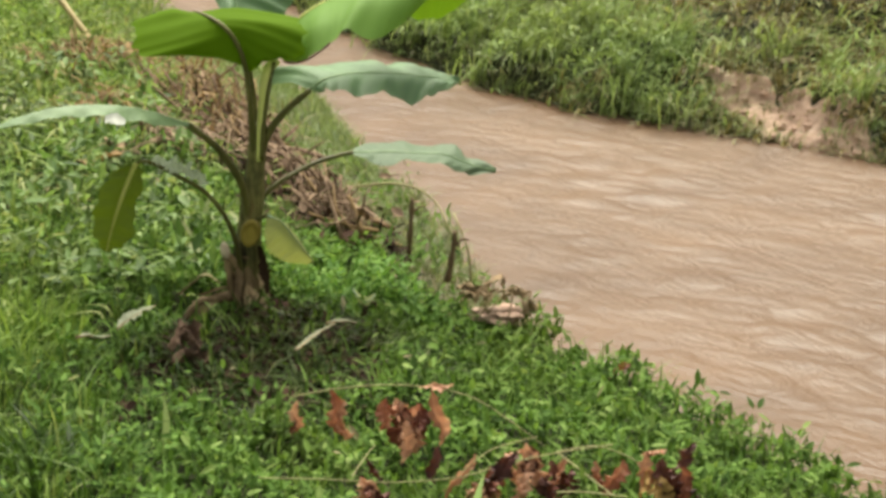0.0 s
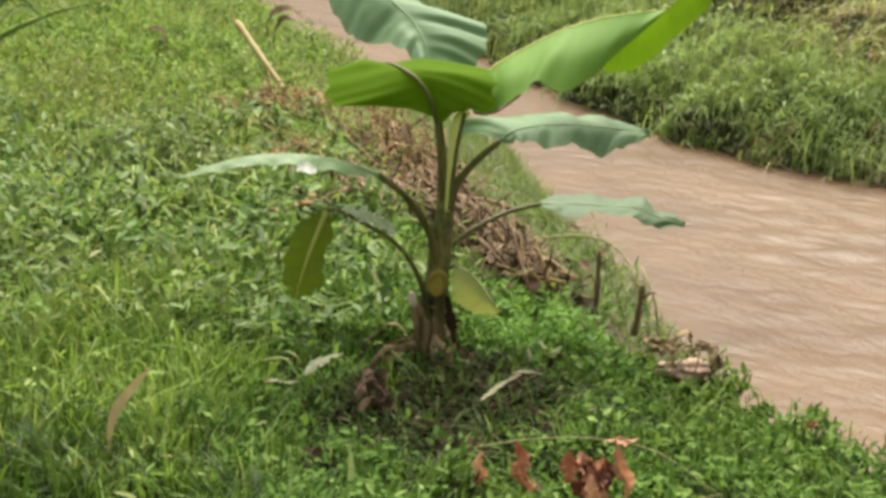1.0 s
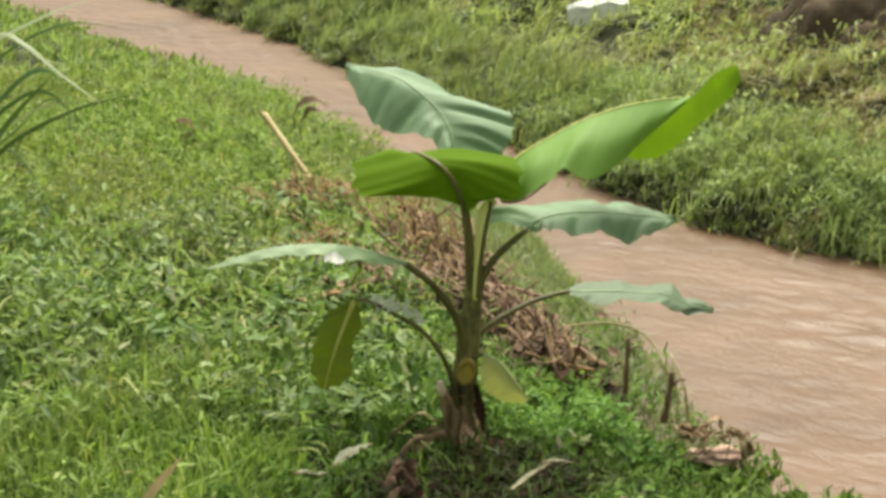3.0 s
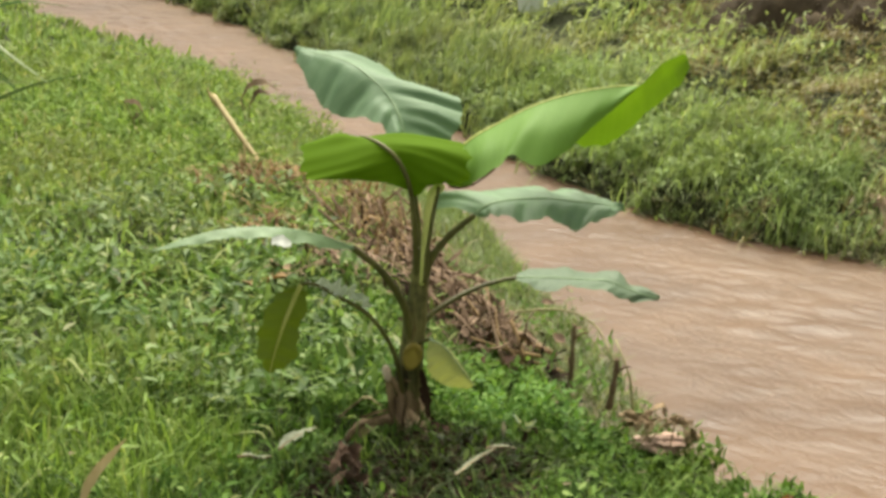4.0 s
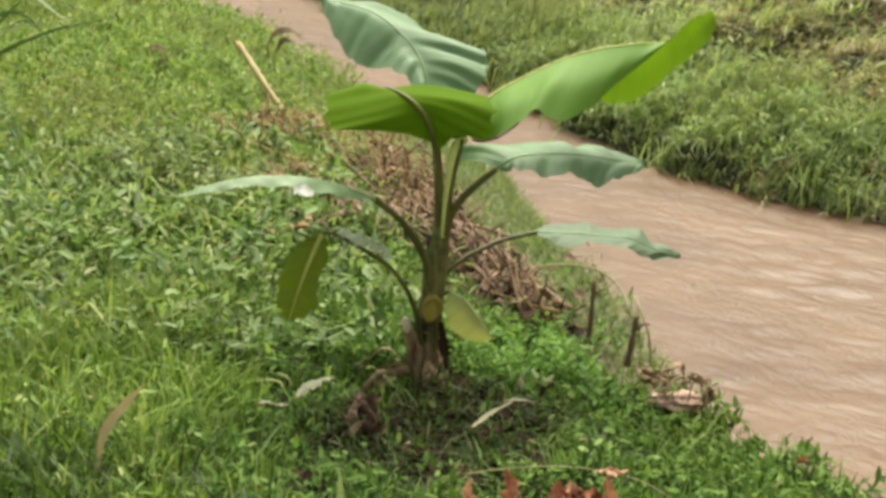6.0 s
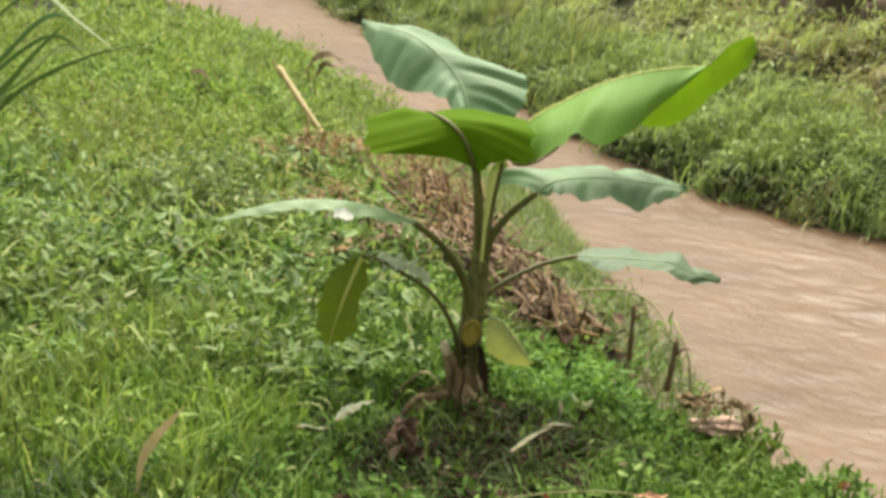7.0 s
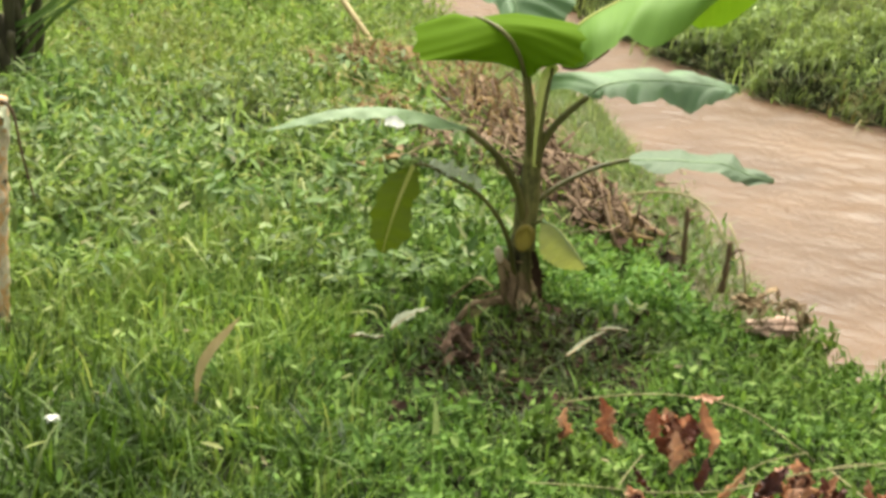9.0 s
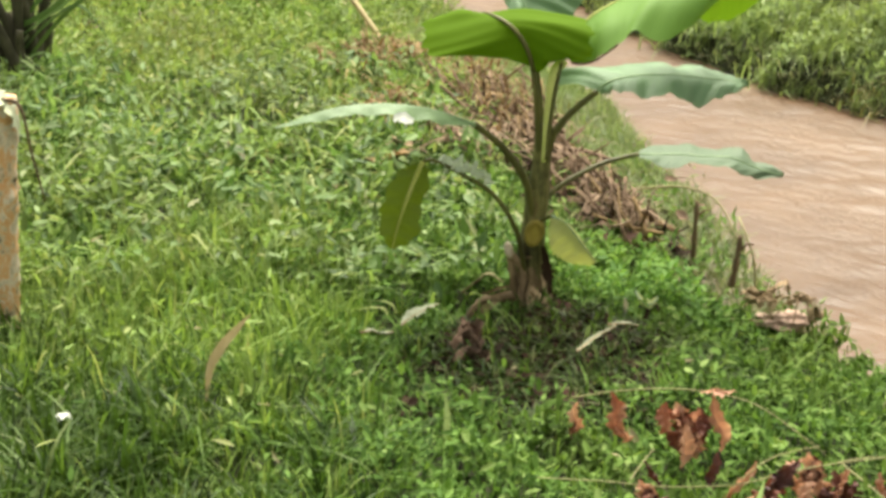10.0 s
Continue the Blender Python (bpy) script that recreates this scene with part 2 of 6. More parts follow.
M_RIB = fibre("pale_midrib", [(0.3, (0.16, 0.24, 0.12)), (0.5, (0.22, 0.31, 0.16)), (0.7, (0.28, 0.37, 0.2))], 24.0, (1, 1, 0.1), 0.5, 0.3)
M_STEM = fibre("pseudostem_skin", [(0.38, (0.018, 0.014, 0.007)), (0.46, (0.075, 0.072, 0.023)), (0.54, (0.19, 0.175, 0.058)), (0.62, (0.11, 0.06, 0.03)), (0.7, (0.27, 0.22, 0.11))], 30.0, (1, 1, 0.10), 0.6, 1.0)
M_OLD_RIB = fibre("yellowing_midrib", [(0.3, (0.30, 0.32, 0.07)), (0.5, (0.42, 0.43, 0.11)), (0.7, (0.52, 0.50, 0.17))], 24.0, (1, 1, 0.1), 0.6, 0.3)
M_SHEATH = fibre("dead_sheath", [(0.32, (0.06, 0.038, 0.022)), (0.5, (0.26, 0.18, 0.10)), (0.66, (0.46, 0.35, 0.21))], 22.0, (1, 1, 0.15), 0.85, 0.8)
M_HUSK = fibre("dry_husk", [(0.34, (0.035, 0.022, 0.012)), (0.46, (0.13, 0.09, 0.045)), (0.56, (0.23, 0.165, 0.085)), (0.68, (0.34, 0.26, 0.15))], 26.0, (1, 1, 0.12), 0.85, 1.0)
M_RUST = fibre("rusty_dead_leaf", [(0.36, (0.045, 0.014, 0.010)), (0.46, (0.19, 0.062, 0.036)), (0.56, (0.36, 0.15, 0.09)), (0.66, (0.66, 0.42, 0.28))], 18.0, (1, 1, 0.5), 0.6, 0.6, 0.3, through_light=0.3)
M_MAROON = fibre("maroon_dead_leaf", [(0.36, (0.018, 0.007, 0.006)), (0.48, (0.065, 0.02, 0.015)), (0.6, (0.15, 0.05, 0.034)), (0.70, (0.30, 0.14, 0.09))], 18.0, (1, 1, 0.5), 0.55, 0.6, 0.35, through_light=0.12)
M_SALMON = fibre("salmon_dead_leaf", [(0.32, (0.10, 0.04, 0.025)), (0.44, (0.36, 0.17, 0.10)), (0.56, (0.56, 0.32, 0.21)), (0.68, (0.70, 0.50, 0.36))], 16.0, (1, 1, 0.5), 0.55, 0.5, 0.3, through_light=0.3)
M_DEADRED = fibre("reddish_dead_leaf", [(0.34, (0.03, 0.02, 0.013)), (0.46, (0.17, 0.105, 0.07)), (0.58, (0.31, 0.205, 0.14)), (0.70, (0.48, 0.35, 0.25))], 20.0, (1, 1, 0.5), 0.8, 0.7, 0.2)
M_OCHRE = fibre("ochre_dead_leaf", [(0.3, (0.24, 0.12, 0.03)), (0.5, (0.44, 0.26, 0.08)), (0.7, (0.58, 0.42, 0.18))], 14.0, (1, 1, 0.5), 0.6, 0.6, 0.3, through_light=0.3)
M_STICK = fibre("dry_sticks", [(0.32, (0.042, 0.028, 0.018)), (0.5, (0.145, 0.095, 0.062)), (0.70, (0.43, 0.32, 0.22))], 26.0, (1, 1, 1), 0.85, 0.6, 0.2, True)
M_STRAW = fibre("straw", [(0.3, (0.11, 0.072, 0.034)), (0.5, (0.24, 0.165, 0.08)), (0.7, (0.40, 0.29, 0.15))], 26.0, (1, 1, 1), 0.8, 0.4, 0.2, True, 0.2)
M_REED = fibre("reed_skin", [(0.3, (0.22, 0.16, 0.06)), (0.5, (0.33, 0.26, 0.11)), (0.7, (0.44, 0.37, 0.19))], 20.0, (1, 1, 0.2), 0.6, 0.3)
M_TWIG = fibre("pale_twig_bark", [(0.3, (0.16, 0.14, 0.06)), (0.5, (0.30, 0.28, 0.13)), (0.7, (0.42, 0.38, 0.22))], 24.0, (1, 1, 0.3), 0.75, 0.4)
M_DRYLEAF = fibre("dry_brown_leaf", [(0.32, (0.035, 0.022, 0.012)), (0.5, (0.12, 0.08, 0.042)), (0.68, (0.26, 0.18, 0.10))], 22.0, (1, 1, 0.4), 0.8, 0.5)
M_TANLEAF = fibre("tan_dry_leaf", [(0.32, (0.18, 0.15, 0.075)), (0.5, (0.30, 0.262, 0.15)), (0.68, (0.41, 0.37, 0.235))], 20.0, (1, 1, 0.4), 0.75, 0.4, through_light=0.25)
M_GREY_LEAF = fibre("bleached_dead_leaf", [(0.3, (0.12, 0.13, 0.08)), (0.5, (0.26, 0.28, 0.18)), (0.7, (0.42, 0.44, 0.32))], 18.0, (1, 1, 0.4), 0.75, 0.5)
M_BLEACH = fibre("white_dead_leaf", [(0.3, (0.22, 0.235, 0.145)), (0.5, (0.36, 0.38, 0.25)), (0.7, (0.50, 0.53, 0.37))], 18.0, (1, 1, 0.4), 0.7, 0.4)
# near-black brown that stands for shade: in a hollow, in gaps, under leaves
M_SHADE_BROWN = fibre("shade_brown", [(0.3, (0.012, 0.008, 0.006)), (0.5, (0.035, 0.02, 0.013)), (0.7, (0.09, 0.045, 0.03))], 22.0, (1, 1, 0.3), 0.9, 0.8, 0.1)
M_CANE_STEM = fibre("cane_stem_skin", [(0.3, (0.016, 0.014, 0.008)), (0.5, (0.06, 0.055, 0.03)), (0.7, (0.16, 0.14, 0.085))], 16.0, (1, 1, 0.4), 0.8, 0.7)
M_MUD = soil_mat("shore_mud", [(0.3, (0.09, 0.075, 0.045)), (0.5, (0.19, 0.15, 0.10)), (0.7, (0.30, 0.235, 0.17))], 0.7, 7.0)
# grass for under the plant, its dark tint holding the shade that falls there
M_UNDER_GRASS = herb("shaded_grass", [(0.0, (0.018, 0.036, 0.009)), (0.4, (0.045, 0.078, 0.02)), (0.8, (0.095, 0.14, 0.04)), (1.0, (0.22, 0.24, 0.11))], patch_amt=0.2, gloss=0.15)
M_STUMP = fibre("stump_wood", [(0.3, (0.05, 0.035, 0.022)), (0.5, (0.13, 0.085, 0.05)), (0.7, (0.22, 0.15, 0.09))], 26.0, (1, 1, 0.15), 0.85, 0.8)
M_POST = fibre("weathered_post_wood", [(0.39, (0.07, 0.045, 0.028)), (0.44, (0.60, 0.48, 0.32)), (0.49, (0.62, 0.30, 0.10)), (0.54, (0.70, 0.60, 0.45)), (0.62, (0.30, 0.20, 0.12))], 30.0, (1, 1, 0.5), 0.85, 1.0)
M_STONE = soil_mat("grey_stone", [(0.25, (0.10, 0.09, 0.08)), (0.5, (0.22, 0.20, 0.18)), (0.75, (0.36, 0.34, 0.31))], 0.9, 9.0)
M_SLAB = soil_mat("pale_concrete", [(0.25, (0.50, 0.52, 0.47)), (0.5, (0.68, 0.70, 0.64)), (0.75, (0.80, 0.81, 0.76))], 0.9, 6.0)
M_BRACT = fibre("yellow_sheath", [(0.3, (0.13, 0.10, 0.02)), (0.5, (0.27, 0.21, 0.035)), (0.7, (0.38, 0.31, 0.08))], 18.0, (1, 1, 0.3), 0.6, 0.4)
M_CUT = fibre("cut_pith", [(0.3, (0.36, 0.26, 0.18)), (0.5, (0.55, 0.45, 0.34)), (0.7, (0.68, 0.60, 0.48))], 18.0, (1, 1, 1), 0.8, 0.4)
M_PETAL = fibre("white_petal", [(0.3, (0.34, 0.35, 0.29)), (0.5, (0.50, 0.51, 0.45)), (0.7, (0.62, 0.63, 0.57))], 30.0, (1, 1, 1), 0.7, 0.2)

# ---- builders ----
def wave_noise(x, y, scale, seed, octaves=3):
    """Smooth random relief in the plane, about -1 to 1."""
    r = np.random.default_rng(seed)
    out, amp, tot = np.zeros_like(np.asarray(x, float)), 1.0, 0.0
    for o in range(octaves):
        for k in range(6):
            a, ph = r.uniform(0, 2 * math.pi), r.uniform(0, 2 * math.pi)
            f = r.uniform(0.7, 1.4) * 2 * math.pi / scale * 2 ** o
            out = out + amp * np.sin(f * (x * math.cos(a) + y * math.sin(a)) + ph)
            tot += amp * amp / 2
        amp *= 0.55
    return np.clip(out / math.sqrt(tot) * 0.6, -1.5, 1.5)


def mesh_from(name, verts, faces_by_size, material, uv=None, smooth=True):
    """A mesh from arrays: verts (n, 3) and arrays of faces, each of one corner count."""
    me = bpy.data.meshes.new(name)
    faces_by_size = [f for f in faces_by_size if len(f)]
    me.vertices.add(len(verts))
    me.vertices.foreach_set("co", np.ascontiguousarray(verts, dtype=np.float32).ravel())
    idx = np.concatenate([f.ravel() for f in faces_by_size]).astype(np.int32)
    sizes = np.concatenate([np.full(len(f), f.shape[1]) for f in faces_by_size]).astype(np.int32)
    starts = np.concatenate([[0], np.cumsum(sizes)[:-1]]).astype(np.int32)
    me.loops.add(len(idx))
    me.loops.foreach_set("vertex_index", idx)
    me.polygons.add(len(sizes))
    me.polygons.foreach_set("loop_start", starts)
    me.polygons.foreach_set("use_smooth", np.full(len(sizes), smooth))
    me.update(calc_edges=True)
    if uv is not None:
        lay = me.uv_layers.new(name=uv[0])
        lay.data.foreach_set("uv", np.ascontiguousarray(uv[1][idx], dtype=np.float32).ravel())
    me.materials.append(material)
    return me


def part(name, data, material, parent=None, label=""):
    """Links a bmesh or mesh as one mesh object, under a thing or a part."""
    if isinstance(data, bmesh.types.BMesh):
        me = bpy.data.meshes.new(name)
        data.to_mesh(me)
        data.free()
        for p in me.polygons:
            p.use_smooth = True
        me.materials.append(material)
    else:
        me = data
    ob = new(name, me)
    if parent is not None:
        ob.parent = parent
        ob.matrix_parent_inverse = Matrix.Translation(-base_of(parent))
    if label:
        tagged(ob, label)
    return ob


def base_of(ob):
    v = Vector((0, 0, 0))
    while ob is not None:
        v += ob.location
        ob = ob.parent
    return v


def thing(name, at, label, category, group="", kind=""):
    ob = new(name)
    ob.location = at
    ob.empty_display_size = 0.1
    return tagged(ob, label, category, group, kind)


def spline(ctrl, n):
    """n points on a smooth curve through the control points, evenly spaced."""
    p = np.array(ctrl, float)
    q = np.vstack([2 * p[0] - p[1], p, 2 * p[-1] - p[-2]])
    out = []
    for i in range(1, len(q) - 2):
        for u in np.linspace(0, 1, 24, endpoint=False):
            a, b, c, d = q[i - 1:i + 3]
            out.append(0.5 * (2 * b + (c - a) * u + (2 * a - 5 * b + 4 * c - d) * u * u + (3 * b - a - 3 * c + d) * u ** 3))
    out.append(p[-1])
    out = np.array(out)
    s = np.concatenate([[0], np.cumsum(np.linalg.norm(np.diff(out, axis=0), axis=1))])
    t = np.linspace(0, s[-1], n)
    return np.stack([np.interp(t, s, out[:, k]) for k in range(3)], 1)


def tube_arrays(c, radii, sides=8, knobs=0.0, seed=1):
    r = np.random.default_rng(seed)
    n = len(c)
    tan = np.gradient(c, axis=0)
    tan /= np.linalg.norm(tan, axis=1)[:, None] + 1e-9
    ref = np.array([0.31, 0.87, 0.38])
    a = np.cross(tan, ref)
    a /= np.linalg.norm(a, axis=1)[:, None] + 1e-9
    b = np.cross(tan, a)
    ang = np.linspace(0, 2 * math.pi, sides, endpoint=False)
    rad = np.asarray(radii)[:, None] * (1 + knobs * r.normal(size=(n, sides)))
    v = c[:, None, :] + rad[:, :, None] * (np.cos(ang)[None, :, None] * a[:, None, :] + np.sin(ang)[None, :, None] * b[:, None, :])
    v = v.reshape(-1, 3)
    i, j = np.meshgrid(np.arange(n - 1), np.arange(sides), indexing="ij")
    k = (j + 1) % sides
    f = np.stack([i * sides + j, i * sides + k, (i + 1) * sides + k, (i + 1) * sides + j], -1).reshape(-1, 4)
    v = np.vstack([v, c[:1], c[-1:]])
    jj = np.arange(sides)
    kk = (jj + 1) % sides
    caps = np.vstack([np.stack([np.full(sides, n * sides), kk, jj], 1),
                      np.stack([np.full(sides, n * sides + 1), (n - 1) * sides + jj, (n - 1) * sides + kk], 1)])
    return v, f, caps


def tube(name, ctrl, r0, r1, material, n=24, sides=8, knobs=0.0, seed=1, swell=None):
    c = spline(ctrl, n)
    u = np.linspace(0, 1, n)
    rad = r0 + (r1 - r0) * u
    if swell is not None:
        rad = rad * swell(u)
    v, f, caps = tube_arrays(c, rad, sides, knobs, seed)
    return mesh_from(name, v, [f, caps], material)


def leaf_mesh(name, ctrl, near, far, w_near, w_far, material, n=46, m=9, ripple=0.008, droop=0.0, seed=1, teeth=0.0, thick=0.0016):
    """A broad leaf along a midrib. near and far: the way each half spreads, at the base and at the tip;
    w_near and w_far: half widths at even steps along the rib."""
    r = np.random.default_rng(seed)
    c = spline(ctrl, n)
    u = np.linspace(0, 1, n)
    rows, uvs = [], []
    cross = np.concatenate([-np.linspace(1, 0, m)[:-1], np.linspace(0, 1, m)])
    ph = r.uniform(0, 6.28, 4)
    for x in cross:
        side, w = (near, w_near) if x < 0 else (far, w_far)
        d = np.outer(1 - u, side[0]) + np.outer(u, side[1])
        d /= np.linalg.norm(d, axis=1)[:, None]
        half = np.interp(u, np.linspace(0, 1, len(w)), w)
        ax = abs(x)
        edge = ax ** 2
        jag = 1 + teeth * edge * (np.sin(u * 37 + ph[0] + (x < 0)) * np.sin(u * 23 + ph[1]) + 0.6 * np.sin(u * 71 + ph[2]))
        p = c + d * (half * jag * ax)[:, None]
        p[:, 2] -= droop * half * edge
        wob = ripple * ax * (np.sin(u * 30 + 2.2 * x + ph[0]) + 0.7 * np.sin(u * 53 + ph[1] - 3 * x) + 0.5 * np.sin(u * 11 + ph[2]))
        nrm = np.cross(d, np.gradient(c, axis=0))
        nrm /= np.linalg.norm(nrm, axis=1)[:, None] + 1e-9
        fade = np.minimum(1, half / 0.05)
        p = p + nrm * (wob * fade)[:, None]
        rows.append(p)
        uvs.append(np.stack([np.full(n, x), u], 1))
    k = len(cross)
    v = np.array(rows).reshape(-1, 3)
    uv = np.array(uvs).reshape(-1, 2)
    i, j = np.meshgrid(np.arange(k - 1), np.arange(n - 1), indexing="ij")
    f = np.stack([i * n + j, i * n + j + 1, (i + 1) * n + j + 1, (i + 1) * n + j], -1).reshape(-1, 4)
    return mesh_from(name, v, [f], material, ("leaf", uv))


def glide(p, n):
    """n points along the first axis of p, on smooth curves through its rows, evenly spread from row to row."""
    q = np.concatenate([2 * p[:1] - p[1:2], p, 2 * p[-1:] - p[-2:-1]])
    t = np.linspace(0, len(p) - 1, n)
    i = np.minimum(t.astype(int), len(p) - 2)
    u = (t - i).reshape((-1,) + (1,) * (p.ndim - 1))
    a, b, c, d = q[i], q[i + 1], q[i + 2], q[i + 3]
    return 0.5 * (2 * b + (c - a) * u + (2 * a - 5 * b + 4 * c - d) * u * u + (3 * b - a - 3 * c + d) * u ** 3)


def sheet(name, curves, material, rib, n=60, m=25, ripple=0.006, waves=7.0, slant=2.0, frill=0.004, seed=1):
    """A leaf blade swept between curves that run from its base to its tip: an edge, the rib among them, the other edge.
    ripple: height of the folds that run from the rib to the edges; frill: how ragged the edges are."""
    r = np.random.default_rng(seed)
    g = glide(np.array(curves, float), m)
    g = glide(np.swapaxes(g, 0, 1), n)
    u, x = np.meshgrid(np.linspace(0, 1, n), np.linspace(0, len(curves) - 1, m) - rib, indexing="ij")
    x = np.where(x < 0, x / max(rib, 1), x / max(len(curves) - 1 - rib, 1))
    du, dx = np.gradient(g, axis=0), np.gradient(g, axis=1)
    nrm = np.cross(du, dx)
    nrm /= np.linalg.norm(nrm, axis=2)[:, :, None] + 1e-9
    dx /= np.linalg.norm(dx, axis=2)[:, :, None] + 1e-9
    ph = r.uniform(0, 6.28, 6)
    side = np.sign(x)
    ax = np.abs(x)
    taper = np.clip(np.minimum(u, 1 - u) * 7, 0, 1) * np.clip(np.abs(x) * 2, 0, 1)
    k = 2 * math.pi * waves
    fold = np.sin(k * u + slant * ax + ph[0] + side) + 0.55 * np.sin(1.73 * k * u + 1.4 * slant * ax + ph[1] - side) + 0.35 * np.sin(3.1 * k * u + 2 * slant * ax + ph[2])
    rag = np.sin(2.3 * k * u + ph[3] + side) + 0.7 * np.sin(5.1 * k * u + ph[4]) * np.sin(1.1 * k * u + ph[5])
    g = g + nrm * (ripple * fold * taper)[:, :, None] + dx * (side * frill * rag * ax ** 4 * np.clip(np.minimum(u, 1 - u) * 12, 0, 1))[:, :, None]
    i, j = np.meshgrid(np.arange(n - 1), np.arange(m - 1), indexing="ij")
    f = np.stack([i * m + j, i * m + j + 1, (i + 1) * m + j + 1, (i + 1) * m + j], -1).reshape(-1, 4)
    return mesh_from(name, g.reshape(-1, 3), [f], material, ("leaf", np.stack([x, u], -1).reshape(-1, 2)))


def blades(pos, height, width, lean, seed, segs=3, flop=0.6, az=None):
    """Grass blades as arrays: each a bent, tapering strip."""
    r = np.random.default_rng(seed)
    n = len(pos)
    az = r.uniform(0, 2 * math.pi, n) if az is None else az
    h = height * r.uniform(0.55, 1.25, n)
    w = width * r.uniform(0.6, 1.3, n)
    ln = lean * r.uniform(0.2, 1.4, n)
    d = np.stack([np.cos(az), np.sin(az), np.zeros(n)], 1)
    tw = az + math.pi / 2 + r.normal(0, 0.5, n)
    s = np.stack([np.cos(tw), np.sin(tw), np.zeros(n)], 1)
    out = []
    for k in range(segs + 1):
        u = k / segs
        up = h * (u - flop * ln * u * u * 0.6)
        c = pos + d * (h * ln * u * u)[:, None]
        c[:, 2] += up
        if k < segs:
            ww = (w * 0.5 * (1 - u ** 1.6) + w * 0.08)[:, None]
            out += [c - s * ww, c + s * ww]
        else:
            out.append(c)
    per = 2 * segs + 1
    v = np.stack(out, 1).reshape(-1, 3)
    b = np.arange(n)[:, None] * per
    quads = np.concatenate([b + np.array([[2 * k, 2 * k + 1, 2 * k + 3, 2 * k + 2]]) for k in range(segs - 1)]) if segs > 1 else np.zeros((0, 4), int)
    tris = b + np.array([[2 * segs - 2, 2 * segs - 1, 2 * segs]])
    return v, quads, tris


def tufts(centres, per, height, width, spread, lean, seed, segs=3, drift=None, stray=0.7):
    """Grass growing in tussocks: blades that fan out from shared roots, or lie over towards drift (an angle)."""
    r = np.random.default_rng(seed)
    pos = np.repeat(centres, per, axis=0)
    az = r.uniform(0, 2 * math.pi, len(pos))
    off = np.abs(r.normal(0, spread, len(pos)))
    pos = pos + np.stack([np.cos(az) * off, np.sin(az) * off, np.zeros(len(pos))], 1)
    size = np.repeat(r.uniform(0.6, 1.35, len(centres)), per)
    fall = az + r.normal(0, 0.5, len(pos)) if drift is None else drift + r.normal(0, stray, len(pos))
    return blades(pos, height * size, width, lean, seed + 1, segs, 0.9, fall)


def leaflets(pos, size, tilt, seed, slim=0.62):
    """Small folded leaves as arrays."""
    r = np.random.default_rng(seed)
    n = len(pos)
    az = r.uniform(0, 2 * math.pi, n)
    el = r.normal(0.15, tilt, n)
    L = size * r.uniform(0.55, 1.35, n)
    W = L * slim * r.uniform(0.75, 1.2, n) * 0.5
    d = np.stack([np.cos(az) * np.cos(el), np.sin(az) * np.cos(el), np.sin(el)], 1)
    s = np.stack([-np.sin(az), np.cos(az), r.normal(0, 0.35, n)], 1)
    s /= np.linalg.norm(s, axis=1)[:, None]
    up = np.cross(d, s)
    fold = r.uniform(0.0, 0.45, n)[:, None]

    def at(a, b):
        return pos + d * (L * a)[:, None] + s * (W * b)[:, None] + up * (np.abs(W * b)[:, None] * fold) - up * (L * a * a * 0.18)[:, None]
    v = np.stack([at(0, 0), at(0.3, 0.9), at(0.68, 0.8), at(1, 0), at(0.68, -0.8), at(0.3, -0.9)], 1).reshape(-1, 3)
    b = np.arange(n)[:, None] * 6
    f = np.concatenate([b + np.array([[0, 3, 2, 1]]), b + np.array([[0, 5, 4, 3]])])
    return v, f


# ---- the lie of the land ----
NEAR_Y = [-600.0, -30.0, -3.5, -1.38, -0.67, -0.04, 0.91, 1.31, 1.76, 2.17, 3.05, 4.64, 5.32, 6.3, 8.15, 9.52, 11.39, 18.0, 40.0, 600.0]
NEAR_X = [280.0, 14.0, 2.9, 1.64, 1.27, 0.93, 0.73, 0.7, 0.61, 0.47, 0.42, -0.12, -0.45, -0.76, -1.41, -2.1, -3.15, -6.5, -24.0, -500.0]
FAR_Y = [-600.0, -30.0, -3.5, 0.0, 2.42, 2.75, 3.08, 3.41, 4.76, 9.56, 10.86, 12.54, 18.0, 40.0, 600.0]
FAR_X = [300.0, 24.0, 7.5, 4.9, 2.81, 2.34, 2.15, 1.54, 0.82, -0.86, -1.3, -2.03, -5.0, -22.0, -480.0]
WATER = -0.20


def shore(ys, xs, y):
    # a Catmull-Rom-like smooth reading of the shoreline
    yy = np.asarray(y, float)
    return (np.interp(yy - 0.25, ys, xs) + 2 * np.interp(yy, ys, xs) + np.interp(yy + 0.25, ys, xs)) / 4


def smooth(a, b, x):
    u = np.clip((np.asarray(x, float) - a) / (b - a), 0, 1)
    return u * u * (3 - 2 * u)


def banks(x, y):
    """Distances: inland from the near shore, inland from the far shore (negative over the water)."""
    nx, fx = shore(NEAR_Y, NEAR_X, y), shore(FAR_Y, FAR_X, y)
    ns = (shore(NEAR_Y, NEAR_X, y + 0.2) - shore(NEAR_Y, NEAR_X, y - 0.2)) / 0.4
    fs = (shore(FAR_Y, FAR_X, y + 0.2) - shore(FAR_Y, FAR_X, y - 0.2)) / 0.4
    wob = 0.05 * wave_noise(x, y, 0.7, 31, 2)
    return (nx - x) / np.sqrt(1 + ns * ns) + wob, (x - fx) / np.sqrt(1 + fs * fs) + wob


